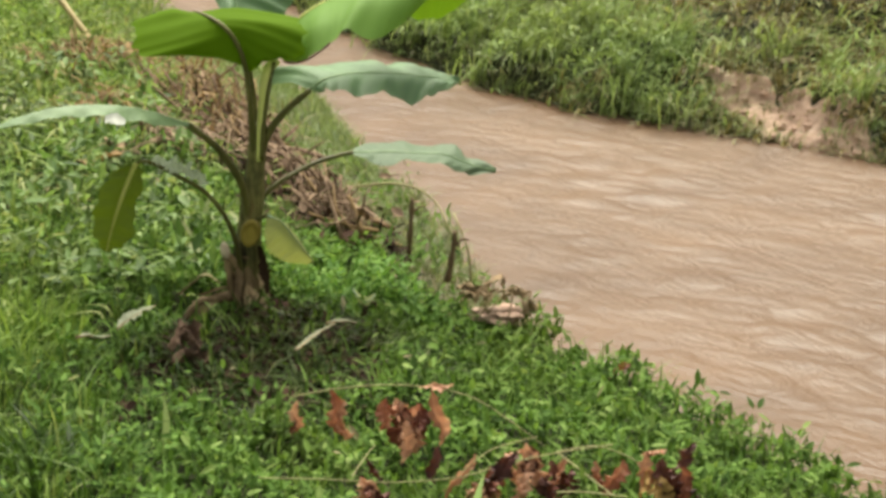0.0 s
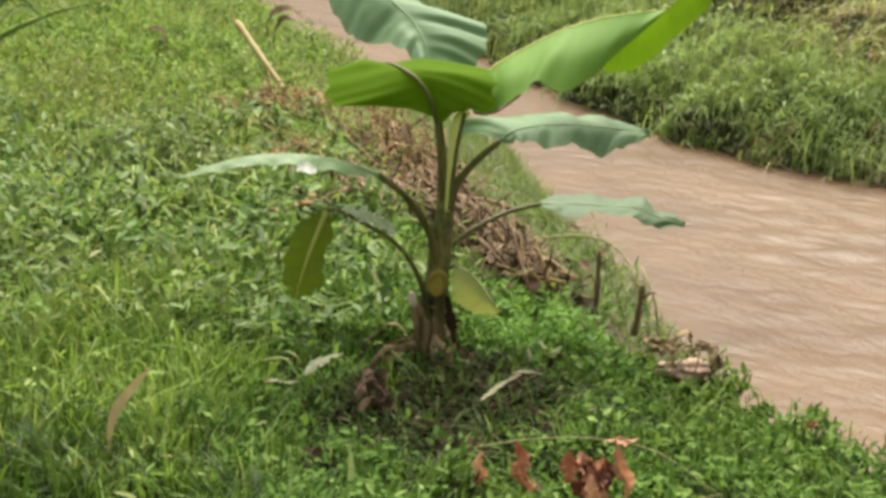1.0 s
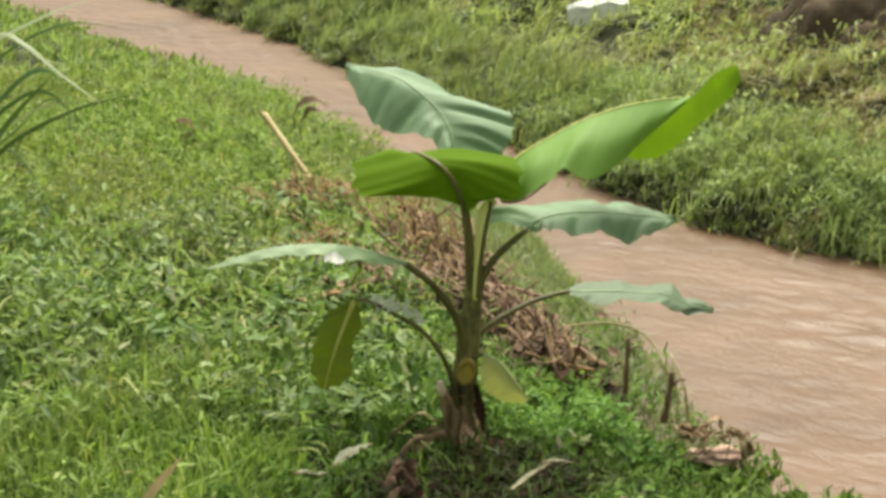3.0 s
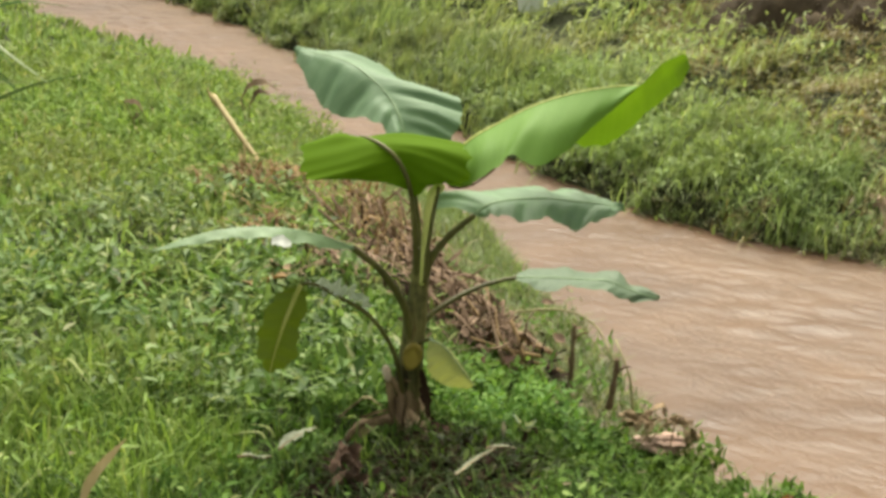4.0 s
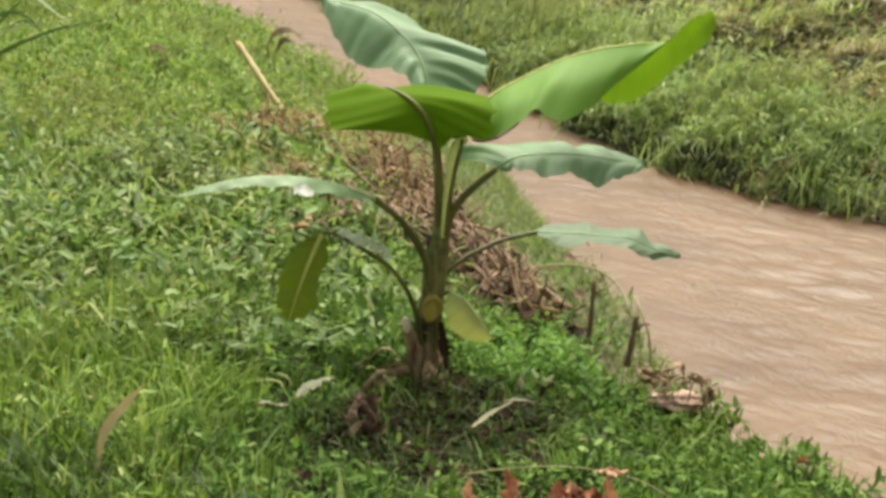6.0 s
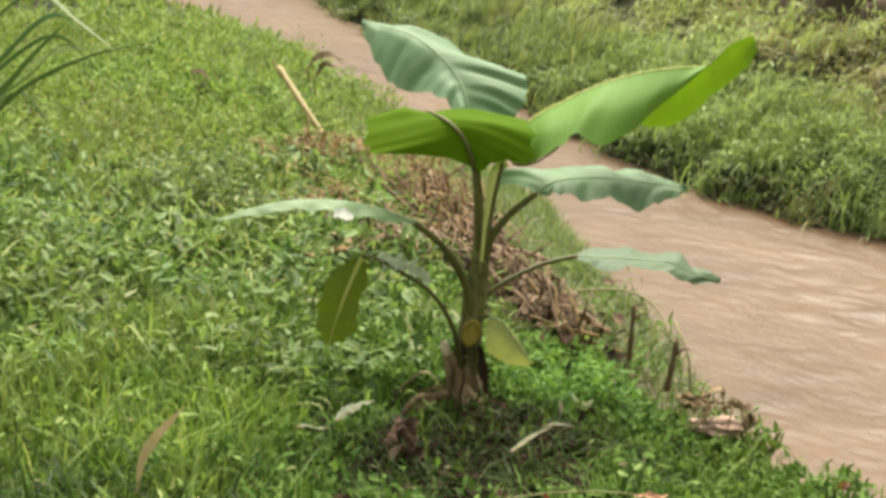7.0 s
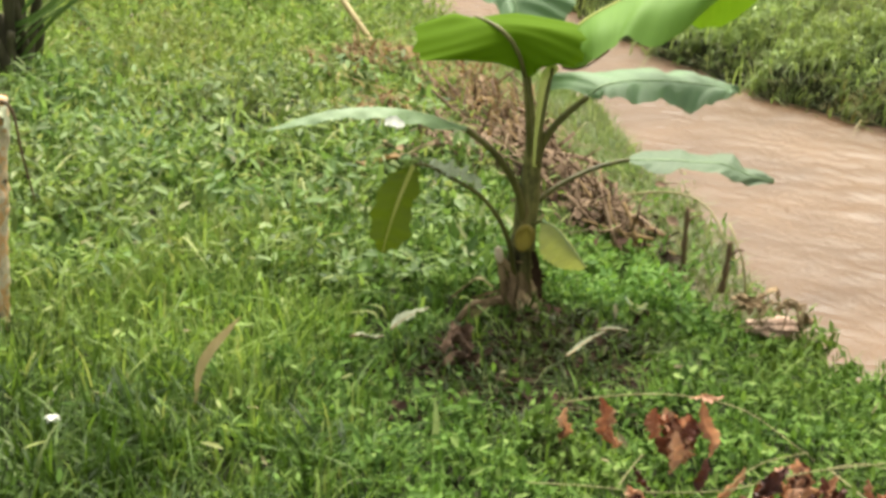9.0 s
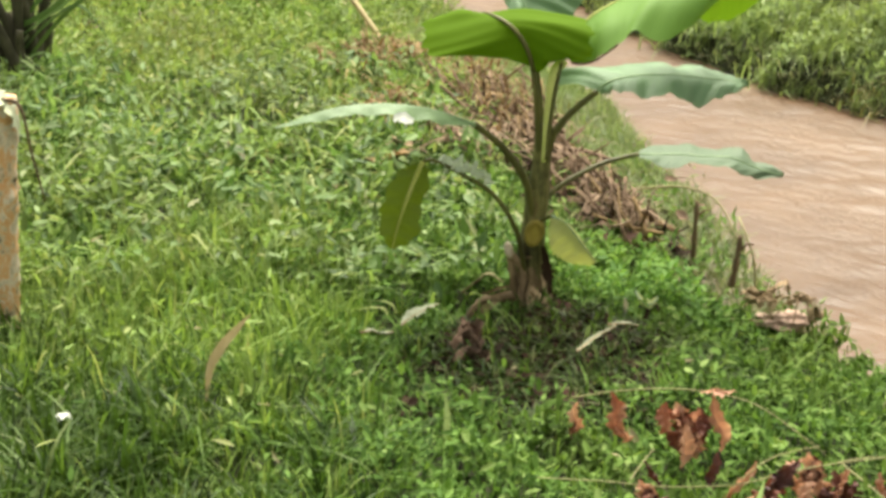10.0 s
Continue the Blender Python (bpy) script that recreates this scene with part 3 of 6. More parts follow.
def ground_z(x, y):
    x, y = np.asarray(x, float), np.asarray(y, float)
    dn, df = banks(x, y)
    near = -0.12 * (1 - smooth(0.0, 0.9, dn)) - 1.6 * np.clip(-dn, 0, 0.3)
    near = near + 0.025 * wave_noise(x, y, 1.3, 11) * smooth(0.1, 0.8, dn) + 0.012 * wave_noise(x, y, 0.4, 12, 2) * smooth(0.0, 0.3, dn)
    near = near + 0.55 * smooth(-2.2, -5.5, y) * smooth(0.3, 2.5, dn)
    soft_toe = np.exp(-(((x - 2.35) / 0.45) ** 2 + ((y - 2.75) / 0.6) ** 2))
    far = -0.2 + 0.14 * smooth(-0.02, 0.10 + 0.5 * soft_toe, df) + 0.31 * np.clip(df - 0.1, 0, 5) + 0.10 * np.clip(df - 5.1, 0, 12)
    far = far + (0.09 * wave_noise(x, y, 2.4, 13) + 0.03 * wave_noise(x, y, 0.7, 14)) * smooth(0.2, 1.2, df) - 1.6 * np.clip(-df, 0, 0.3)
    return np.where(df > -0.3, far, np.where(dn > -0.3, near, -0.6))


def grid_axis(lo, hi, fine_lo, fine_hi, step, grow):
    mid = list(np.arange(fine_lo, fine_hi, step))
    a, s = fine_hi, step
    while a < hi:
        mid.append(a)
        s *= grow
        a += s
    mid.append(hi)
    a, s, low = fine_lo, step, []
    while a > lo:
        s *= grow
        a -= s
        low.append(max(a, lo))
    return np.array(sorted(set(low)) + mid)


gx = grid_axis(-600, 600, -3.2, 5.0, 0.06, 1.18)
gy = grid_axis(-600, 600, -2.6, 13.0, 0.06, 1.16)
GX, GY = np.meshgrid(gx, gy, indexing="xy")
gz = ground_z(GX.ravel(), GY.ravel())
nx_, ny_ = len(gx), len(gy)
ii, jj = np.meshgrid(np.arange(ny_ - 1), np.arange(nx_ - 1), indexing="ij")
gf = np.stack([ii * nx_ + jj, ii * nx_ + jj + 1, (ii + 1) * nx_ + jj + 1, (ii + 1) * nx_ + jj], -1).reshape(-1, 4)
ground = new("ground", mesh_from("ground", np.stack([GX.ravel(), GY.ravel(), gz], 1), [gf], M_SOIL))
tagged(ground, "dark damp earth of a grassy river bank", "ground", kind="structure")

# the stream, laid across from shore to shore and along its run
run = grid_axis(-30, 60, -2.2, 15.0, 0.022, 1.12)
acr = np.linspace(-0.06, 1.06, 130)
RA, RY = np.meshgrid(acr, run, indexing="xy")
ws, we = shore(NEAR_Y, NEAR_X, RY.ravel()) - 0.2, shore(FAR_Y, FAR_X, RY.ravel()) + 0.2
wx = ws + (we - ws) * RA.ravel()
wy = RY.ravel()
flow_u, flow_v = 0.74 * wx + 0.67 * wy, 0.67 * wx - 0.74 * wy
wdn, wdf = banks(wx, wy)
calm = (0.25 + 0.75 * smooth(0.05, 0.7, -wdn)) * (0.35 + 0.65 * smooth(0.1, 0.9, -wdf))
patchy = 0.65 + 0.45 * wave_noise(wx, wy, 1.6, 44, 2)
ridge = wave_noise(flow_u, flow_v * 0.62, 0.23, 41, 2)
rip = calm * (0.0043 * patchy * np.tanh(1.2 * ridge) + 0.0012 * wave_noise(flow_u, flow_v * 0.35, 0.6, 43, 2) + 0.0009 * wave_noise(flow_u, flow_v * 0.4, 0.11, 42, 2))
wz = WATER + 1.7 * rip
na, nr = len(acr), len(run)
ii, jj = np.meshgrid(np.arange(nr - 1), np.arange(na - 1), indexing="ij")
wf = np.stack([ii * na + jj, ii * na + jj + 1, (ii + 1) * na + jj + 1, (ii + 1) * na + jj], -1).reshape(-1, 4)
water = new("water", mesh_from("water", np.stack([wx, wy, wz], 1), [wf], M_WATER, ("flow", np.stack([flow_u, flow_v], 1))))
tagged(water, "muddy brown stream with small ripples running between banks", "water", kind="structure")

# ---- the young banana plant ----
plant = thing("banana_plant", (0, 0, 0), "young banana plant with broad green leaves growing on a grassy bank", "banana plant")


def stem_swell(u):
    return 1 + 0.32 * np.exp(-u / 0.10) + 0.05 * np.sin(u * 21)


part("pseudostem", tube("pseudostem", [(-0.017, 0.000, -0.051), (-0.009, 0.000, 0.061), (0.004, 0.000, 0.210), (0.022, 0.000, 0.375), (0.037, 0.000, 0.502), (0.046, 0.000, 0.610)],
                        0.052, 0.026, M_STEM, 40, 18, 0.015, 3, stem_swell), M_STEM, plant, "mottled olive and brown pseudostem")
# overlapping sheaths wrapped round the stem
for k, (lo, hi, dx, r) in enumerate([(0.02, 0.30, -0.014, 0.047), (0.10, 0.48, 0.012, 0.040), (0.22, 0.60, -0.010, 0.035)]):
    a = Vector((-0.013, -0.012, -0.009)).lerp(Vector((0.044, -0.012, 0.595)), lo)
    b = Vector((-0.013, -0.012, -0.009)).lerp(Vector((0.044, -0.012, 0.595)), hi)
    part("sheath", tube("sheath", [tuple(a + Vector((dx * 0.4, 0.0, 0))), tuple(a.lerp(b, 0.5) + Vector((dx, -0.004, 0))), tuple(b + Vector((dx * 1.6, 0.002, 0)))],
                        r, 0.010, M_STEM, 20, 12, 0.02, 10 + k), M_STEM, plant)


def banana_leaf(rib, near, far, w_near, w_far, material, label, stalk=0.017, start=2, seed=1, ripple=0.008, droop=0.0, teeth=0.03, rib_mat=None, below=False):
    """A leaf on its stalk; the blade begins at control point `start`, and the midrib lies under it or on the side that shows."""
    lf = part("leaf", leaf_mesh("leaf", rib[start:], near, far, w_near, w_far, material, seed=seed, ripple=ripple, droop=droop, teeth=teeth), material, plant, label)
    part("stalk", tube("stalk", rib[:start + 1], stalk, stalk * 0.7, M_PETIOLE if rib_mat is not M_PETIOLE_PALE else rib_mat, 30, 8, 0.03, seed), M_PETIOLE, lf)
    rest = rib[start:] if below else [(x, y, z - 0.003) for x, y, z in rib[start:]]
    part("midrib", tube("midrib", rest, stalk * 0.7, 0.002, rib_mat or M_RIB, 40, 8, 0.03, seed, (lambda u: 1.0 - 0.3 * u) if below else (lambda u: 0.45 + 0.55 * np.exp(-u / 0.06))), M_RIB, lf)
    return lf


def swept_leaf(curves, rib, stalk, material, label, stalk_mat, rib_mat, thick=0.013, rib_lift=0.0, rib_r=0.006, thick_end=None, **how):
    """A leaf on its stalk, its blade swept between curves; the midrib runs along curve number rib."""
    lf = part("leaf", sheet("leaf", curves, material, rib, **how), material, plant, label)
    part("stalk", tube("stalk", stalk, thick, thick_end or thick * 0.6, stalk_mat, 30, 9, 0.03, 5), stalk_mat, lf)
    part("midrib", tube("midrib", [(x, y + rib_lift, z) for x, y, z in curves[rib]], rib_r, 0.002, rib_mat, 40, 8, 0.03, 6), rib_mat, lf)
    return lf


# young leaf, rising and arching over away from the viewer; its underside's dim, lit-through look is in its colour
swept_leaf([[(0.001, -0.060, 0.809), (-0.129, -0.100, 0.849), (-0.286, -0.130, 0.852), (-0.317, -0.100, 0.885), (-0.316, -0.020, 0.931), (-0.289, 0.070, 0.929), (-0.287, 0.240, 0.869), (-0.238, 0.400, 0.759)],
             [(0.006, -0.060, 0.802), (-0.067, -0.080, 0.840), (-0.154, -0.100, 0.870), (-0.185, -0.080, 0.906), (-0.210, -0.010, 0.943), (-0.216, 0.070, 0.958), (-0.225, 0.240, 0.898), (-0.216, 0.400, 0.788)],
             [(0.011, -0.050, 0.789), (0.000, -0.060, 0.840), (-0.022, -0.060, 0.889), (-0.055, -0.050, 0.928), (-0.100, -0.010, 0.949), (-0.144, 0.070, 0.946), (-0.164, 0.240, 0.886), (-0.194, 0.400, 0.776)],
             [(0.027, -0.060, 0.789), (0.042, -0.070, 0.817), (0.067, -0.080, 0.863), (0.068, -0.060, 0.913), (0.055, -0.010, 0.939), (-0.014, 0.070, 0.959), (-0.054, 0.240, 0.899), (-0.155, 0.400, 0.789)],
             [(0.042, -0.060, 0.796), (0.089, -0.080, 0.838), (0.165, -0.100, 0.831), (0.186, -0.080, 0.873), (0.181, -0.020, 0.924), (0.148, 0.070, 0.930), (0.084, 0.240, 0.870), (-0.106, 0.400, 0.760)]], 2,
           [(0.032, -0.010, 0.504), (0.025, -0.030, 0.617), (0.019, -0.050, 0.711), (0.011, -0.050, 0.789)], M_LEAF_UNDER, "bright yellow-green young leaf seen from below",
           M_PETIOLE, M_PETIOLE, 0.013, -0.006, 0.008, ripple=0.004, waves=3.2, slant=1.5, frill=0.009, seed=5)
# bright leaf reaching out over the water, one half hanging, the other folded behind it towards the tip
bright = swept_leaf([[(0.127, -0.020, 0.809), (0.162, -0.060, 0.815), (0.206, -0.090, 0.837), (0.263, -0.110, 0.885), (0.308, -0.100, 0.919), (0.404, -0.080, 0.886), (0.531, 0.020, 0.948), (0.719, 0.140, 1.091)],
             [(0.119, -0.020, 0.818), (0.154, -0.030, 0.857), (0.198, -0.035, 0.894), (0.271, -0.035, 0.942), (0.346, -0.020, 0.983), (0.456, -0.000, 0.984), (0.580, 0.055, 1.025), (0.719, 0.120, 1.098)],
             [(0.111, 0.020, 0.815), (0.147, 0.040, 0.888), (0.191, 0.060, 0.938), (0.279, 0.080, 0.986), (0.384, 0.100, 1.035), (0.507, 0.120, 1.071), (0.629, 0.130, 1.090), (0.719, 0.140, 1.094)]], 2,
                    [(0.043, -0.030, 0.501), (0.049, -0.030, 0.599), (0.059, -0.030, 0.688), (0.072, -0.020, 0.771), (0.102, 0.000, 0.812)], M_LEAF_YOUNG, "bright green leaf reaching over the water, folded along its midrib",
                    M_PETIOLE_PALE, M_PETIOLE_PALE, 0.007, 0.0, 0.005, 0.017, ripple=0.005, waves=2.6, slant=0.8, frill=0.003, seed=6)
# the folded half has its lit-through tint in its own material
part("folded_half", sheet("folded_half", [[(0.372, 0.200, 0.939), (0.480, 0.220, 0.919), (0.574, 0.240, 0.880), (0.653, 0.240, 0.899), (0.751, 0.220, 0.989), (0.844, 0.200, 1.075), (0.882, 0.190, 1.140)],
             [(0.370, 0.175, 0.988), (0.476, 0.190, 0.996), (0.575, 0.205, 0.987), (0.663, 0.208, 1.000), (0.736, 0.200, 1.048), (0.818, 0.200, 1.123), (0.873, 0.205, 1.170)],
             [(0.367, 0.110, 1.025), (0.472, 0.120, 1.062), (0.577, 0.130, 1.082), (0.673, 0.135, 1.090), (0.721, 0.140, 1.094), (0.792, 0.160, 1.159), (0.864, 0.180, 1.188)]], M_LEAF_FOLD, 2, ripple=0.004, waves=3.0, slant=0.8, frill=0.003, seed=16), M_LEAF_FOLD, bright, "half of the same leaf, light coming through put into its yellow-green")
part("stalk", tube("stalk", [(0.050, -0.030, 0.509), (0.061, -0.035, 0.618), (0.076, -0.035, 0.716), (0.096, -0.020, 0.809)], 0.010, 0.006, M_PETIOLE, 24, 8, 0.03, 7), M_PETIOLE, bright, "dark rim of the leaf stalk")
# the shadow under the leaf's lower rim, drawn as a thin brown tube
part("rim_shadow", tube("rim_shadow", [(0.127, -0.023, 0.809), (0.162, -0.063, 0.814), (0.206, -0.093, 0.836), (0.263, -0.113, 0.884)], 0.004, 0.003, M_DRYLEAF, 20, 6, 0.15, 9), M_DRYLEAF, bright, "dark brown line for the shadow along the leaf's rim")
# waxy leaf arching away behind
swept_leaf([[(-0.044, 0.120, 0.900), (-0.065, 0.150, 0.951), (-0.132, 0.200, 0.979), (-0.217, 0.260, 0.980), (-0.273, 0.320, 1.000), (-0.335, 0.420, 1.084), (-0.369, 0.520, 1.144)],
             [(-0.024, 0.135, 0.911), (-0.043, 0.175, 0.974), (-0.090, 0.225, 1.013), (-0.156, 0.280, 1.038), (-0.226, 0.350, 1.074), (-0.301, 0.440, 1.125), (-0.368, 0.520, 1.158)],
             [(-0.004, 0.150, 0.897), (-0.021, 0.200, 0.972), (-0.048, 0.250, 1.023), (-0.096, 0.300, 1.073), (-0.178, 0.380, 1.123), (-0.267, 0.460, 1.142), (-0.366, 0.520, 1.149)],
             [(0.042, 0.150, 0.905), (0.062, 0.200, 0.960), (0.063, 0.250, 1.017), (0.030, 0.310, 1.058), (-0.066, 0.400, 1.087), (-0.201, 0.490, 1.136), (-0.364, 0.530, 1.162)],
             [(0.088, 0.150, 0.888), (0.145, 0.200, 0.925), (0.174, 0.250, 0.987), (0.156, 0.320, 1.019), (0.047, 0.420, 1.027), (-0.135, 0.520, 1.106), (-0.361, 0.540, 1.150)]], 2,
           [(0.036, 0.010, 0.499), (0.034, 0.050, 0.634), (0.019, 0.100, 0.785), (-0.004, 0.150, 0.897)], M_LEAF_BLUE, "blue-green waxy leaf arching away over the bank",
           M_PETIOLE, M_RIB, 0.012, 0.0, 0.003, ripple=0.008, waves=3.4, slant=1.6, frill=0.004, seed=7)
# waxy leaf held out to the side
swept_leaf([[(0.214, -0.050, 0.717), (0.263, -0.100, 0.737), (0.337, -0.120, 0.726), (0.428, -0.080, 0.718), (0.515, -0.020, 0.674), (0.600, 0.060, 0.683), (0.683, 0.170, 0.689)],
             [(0.209, -0.040, 0.726), (0.256, -0.060, 0.750), (0.332, -0.045, 0.747), (0.432, 0.000, 0.738), (0.530, 0.050, 0.707), (0.613, 0.105, 0.703), (0.683, 0.170, 0.697)],
             [(0.204, -0.030, 0.722), (0.248, -0.020, 0.751), (0.328, 0.030, 0.756), (0.435, 0.080, 0.747), (0.544, 0.120, 0.728), (0.626, 0.150, 0.711), (0.683, 0.170, 0.693)],
             [(0.147, 0.010, 0.736), (0.175, 0.065, 0.764), (0.292, 0.125, 0.764), (0.414, 0.165, 0.760), (0.522, 0.185, 0.745), (0.620, 0.185, 0.726), (0.684, 0.170, 0.708)],
             [(0.090, 0.050, 0.723), (0.102, 0.150, 0.749), (0.257, 0.220, 0.744), (0.393, 0.250, 0.745), (0.501, 0.250, 0.734), (0.615, 0.220, 0.714), (0.685, 0.170, 0.694)]], 2,
           [(0.043, -0.010, 0.486), (0.071, -0.020, 0.578), (0.126, -0.030, 0.655), (0.204, -0.030, 0.722)], M_LEAF_BLUE, "blue-green waxy leaf spreading sideways with a torn edge",
           M_PETIOLE, M_RIB, 0.015, 0.0, 0.005, ripple=0.006, waves=3.6, slant=1.6, frill=0.007, seed=8)
# low waxy leaf over the shore
swept_leaf([[(0.345, 0.170, 0.464), (0.389, 0.120, 0.456), (0.446, 0.110, 0.441), (0.519, 0.140, 0.446), (0.618, 0.180, 0.429), (0.674, 0.220, 0.389), (0.744, 0.260, 0.366), (0.817, 0.300, 0.359)],
             [(0.345, 0.185, 0.464), (0.398, 0.170, 0.456), (0.463, 0.170, 0.448), (0.540, 0.190, 0.442), (0.632, 0.220, 0.429), (0.691, 0.250, 0.397), (0.757, 0.280, 0.372), (0.818, 0.300, 0.363)],
             [(0.345, 0.200, 0.463), (0.408, 0.220, 0.457), (0.478, 0.230, 0.454), (0.562, 0.250, 0.442), (0.647, 0.270, 0.432), (0.708, 0.285, 0.403), (0.769, 0.295, 0.378), (0.820, 0.300, 0.367)],
             [(0.346, 0.210, 0.465), (0.406, 0.270, 0.463), (0.489, 0.290, 0.455), (0.581, 0.310, 0.442), (0.666, 0.320, 0.436), (0.715, 0.315, 0.411), (0.777, 0.310, 0.387), (0.820, 0.300, 0.371)],
             [(0.346, 0.220, 0.467), (0.404, 0.320, 0.464), (0.501, 0.350, 0.453), (0.601, 0.370, 0.439), (0.681, 0.370, 0.439), (0.722, 0.350, 0.410), (0.786, 0.325, 0.388), (0.820, 0.300, 0.375)]], 2,
           [(0.023, 0.010, 0.345), (0.099, 0.050, 0.405), (0.207, 0.120, 0.446), (0.290, 0.170, 0.460), (0.345, 0.200, 0.463)], M_LEAF_DULL, "low grey-green leaf reaching towards the water",
           M_PETIOLE, M_RIB, 0.0085, 0.0, 0.004, 0.007, ripple=0.004, waves=3.4, slant=1.4, frill=0.003, seed=9)
# low leaf arching towards the meadow
banana_leaf([(0.009, -0.020, 0.326), (-0.014, -0.060, 0.447), (-0.080, -0.100, 0.562), (-0.166, -0.150, 0.650), (-0.273, -0.200, 0.705), (-0.403, -0.270, 0.743), (-0.564, -0.330, 0.746), (-0.739, -0.380, 0.701)],
            ((0, -0.8, -0.42), (0.1, -0.8, -0.3)), ((0, 0.9, -0.25), (0, 0.9, -0.2)),
            [0.01, 0.05, 0.055, 0.05, 0.045, 0.035, 0.005], [0.01, 0.10, 0.12, 0.12, 0.10, 0.07, 0.005], M_LEAF_DUSTY,
            "low grey-green leaf arching over the weeds", 0.014, 3, 10, 0.004, 0.08, 0.02)
# broken leaf hanging down
swept_leaf([[(-0.330, -0.230, 0.553), (-0.390, -0.250, 0.530), (-0.436, -0.260, 0.455), (-0.449, -0.260, 0.353), (-0.424, -0.230, 0.283)],
            [(-0.318, -0.230, 0.557), (-0.330, -0.235, 0.534), (-0.366, -0.240, 0.448), (-0.396, -0.240, 0.360), (-0.417, -0.230, 0.283)],
            [(-0.310, -0.220, 0.556), (-0.302, -0.200, 0.506), (-0.323, -0.200, 0.410), (-0.346, -0.210, 0.315), (-0.409, -0.230, 0.279)]], 1,
           [(-0.015, -0.040, 0.140), (-0.044, -0.090, 0.302), (-0.114, -0.130, 0.428), (-0.208, -0.180, 0.504), (-0.284, -0.210, 0.553), (-0.318, -0.230, 0.557)],
           M_LEAF_OLD, "ageing olive-green leaf hanging from its broken stalk", M_PETIOLE, M_OLD_RIB, 0.009, -0.006, 0.0075, ripple=0.006, waves=2.5, slant=1.0, frill=0.006, seed=11)
part("leaf", leaf_mesh("leaf", [(-0.111, -0.100, 0.450), (-0.186, -0.140, 0.500), (-0.245, -0.170, 0.523), (-0.308, -0.200, 0.553)], ((-0.1, -0.8, 0.12), (0, -0.8, 0.15)), ((0.2, 0.8, 0.3), (0, 0.8, 0.25)),
                       [0.01, 0.05, 0.05, 0.04, 0.01], [0.01, 0.05, 0.05, 0.05, 0.01], M_LEAF_GREY, seed=12, ripple=0.012, teeth=0.12), M_LEAF_GREY, plant, "withered grey-green leaf")
# small dull leaf hanging on the river side
banana_leaf([(0.030, -0.040, 0.314), (0.068, -0.070, 0.340), (0.109, -0.090, 0.324), (0.155, -0.100, 0.266), (0.205, -0.100, 0.198)],
            ((-0.75, -0.25, -0.8), (-0.8, -0.1, -0.4)), ((0.3, 0.8, -0.3), (0.3, 0.8, -0.2)),
            [0.01, 0.06, 0.085, 0.09, 0.08, 0.06, 0.025], [0.005, 0.02, 0.03, 0.03, 0.02, 0.01, 0.005], M_LEAF_PALE,
            "small dull green leaf hanging beside the stem", 0.008, 1, 13, 0.002, 0.0, 0.05)

bm = bmesh.new()
bmesh.ops.create_uvsphere(bm, u_segments=18, v_segments=12, radius=1.0)
for v in bm.verts:
    v.co = Vector((v.co.x * 0.031 * (1 + 0.12 * v.co.z), v.co.y * 0.02 - 0.012 * (v.co.x ** 2 + v.co.z ** 2 < 0.5) * -1, v.co.z * 0.045))
    v.co = Matrix.Rotation(0.25, 3, "Y") @ v.co + Vector((0.013, -0.075, 0.284))
part("cut_stalk", bm, M_BRACT, plant, "yellow cut end of an old leaf stalk")
bm = bmesh.new()
bmesh.ops.create_uvsphere(bm, u_segments=12, v_segments=8, radius=1.0)
for v in bm.verts:
    v.co = Matrix.Rotation(-0.2, 3, "Y") @ Vector((v.co.x * 0.014, v.co.y * 0.014, v.co.z * 0.028)) + Vector((-0.066, -0.060, 0.226))
part("cut_stalk", bm, M_CUT, plant, "pale cut end of an old leaf stalk")
part("stalk_stub", tube("stalk_stub", [(-0.018, -0.030, 0.146), (-0.042, -0.050, 0.189), (-0.066, -0.060, 0.226)], 0.012, 0.009, M_SHEATH, 10, 8), M_SHEATH, plant)
# dead sheaths sagging from the foot
for k, (pts, r) in enumerate([
        ([(-0.026, -0.030, 0.068), (-0.091, -0.090, 0.078), (-0.149, -0.140, 0.046), (-0.184, -0.170, -0.017)], 0.012),
        ([(-0.019, -0.030, 0.081), (-0.073, -0.080, 0.098), (-0.134, -0.120, 0.081), (-0.166, -0.150, 0.031)], 0.009),
        ([(0.027, -0.030, 0.080), (0.058, -0.070, 0.062), (0.080, -0.100, 0.011), (0.105, -0.120, -0.044)], 0.014),
        ([(0.019, -0.040, 0.056), (0.036, -0.090, 0.026), (0.043, -0.120, -0.010)], 0.010),
        ([(-0.003, -0.050, 0.069), (-0.034, -0.100, 0.031), (-0.057, -0.120, -0.018)], 0.012),
        ([(-0.029, -0.030, 0.100), (-0.082, -0.070, 0.108), (-0.152, -0.100, 0.097), (-0.208, -0.100, 0.101)], 0.010),
        ([(0.006, -0.050, 0.115), (-0.002, -0.100, 0.058), (0.004, -0.140, -0.002)], 0.016),
        ([(-0.021, -0.050, 0.171), (-0.029, -0.080, 0.107), (-0.044, -0.100, 0.031)], 0.014),
        ([(0.038, -0.030, 0.136), (0.055, -0.050, 0.087), (0.065, -0.070, 0.028)], 0.012)]):
    part("dead_sheath", leaf_mesh("dead_sheath", pts, ((-0.5, -0.5, 0.4), (-0.4, -0.6, 0.2)), ((0.5, 0.1, -0.3), (0.5, 0.2, -0.1)),
                                  [r, r * 1.2, r * 0.8, r], [r, r * 0.9, r * 1.2, r * 0.5], M_SHEATH, n=24, m=4, ripple=0.004, seed=20 + k, teeth=0.25), M_SHEATH, plant)


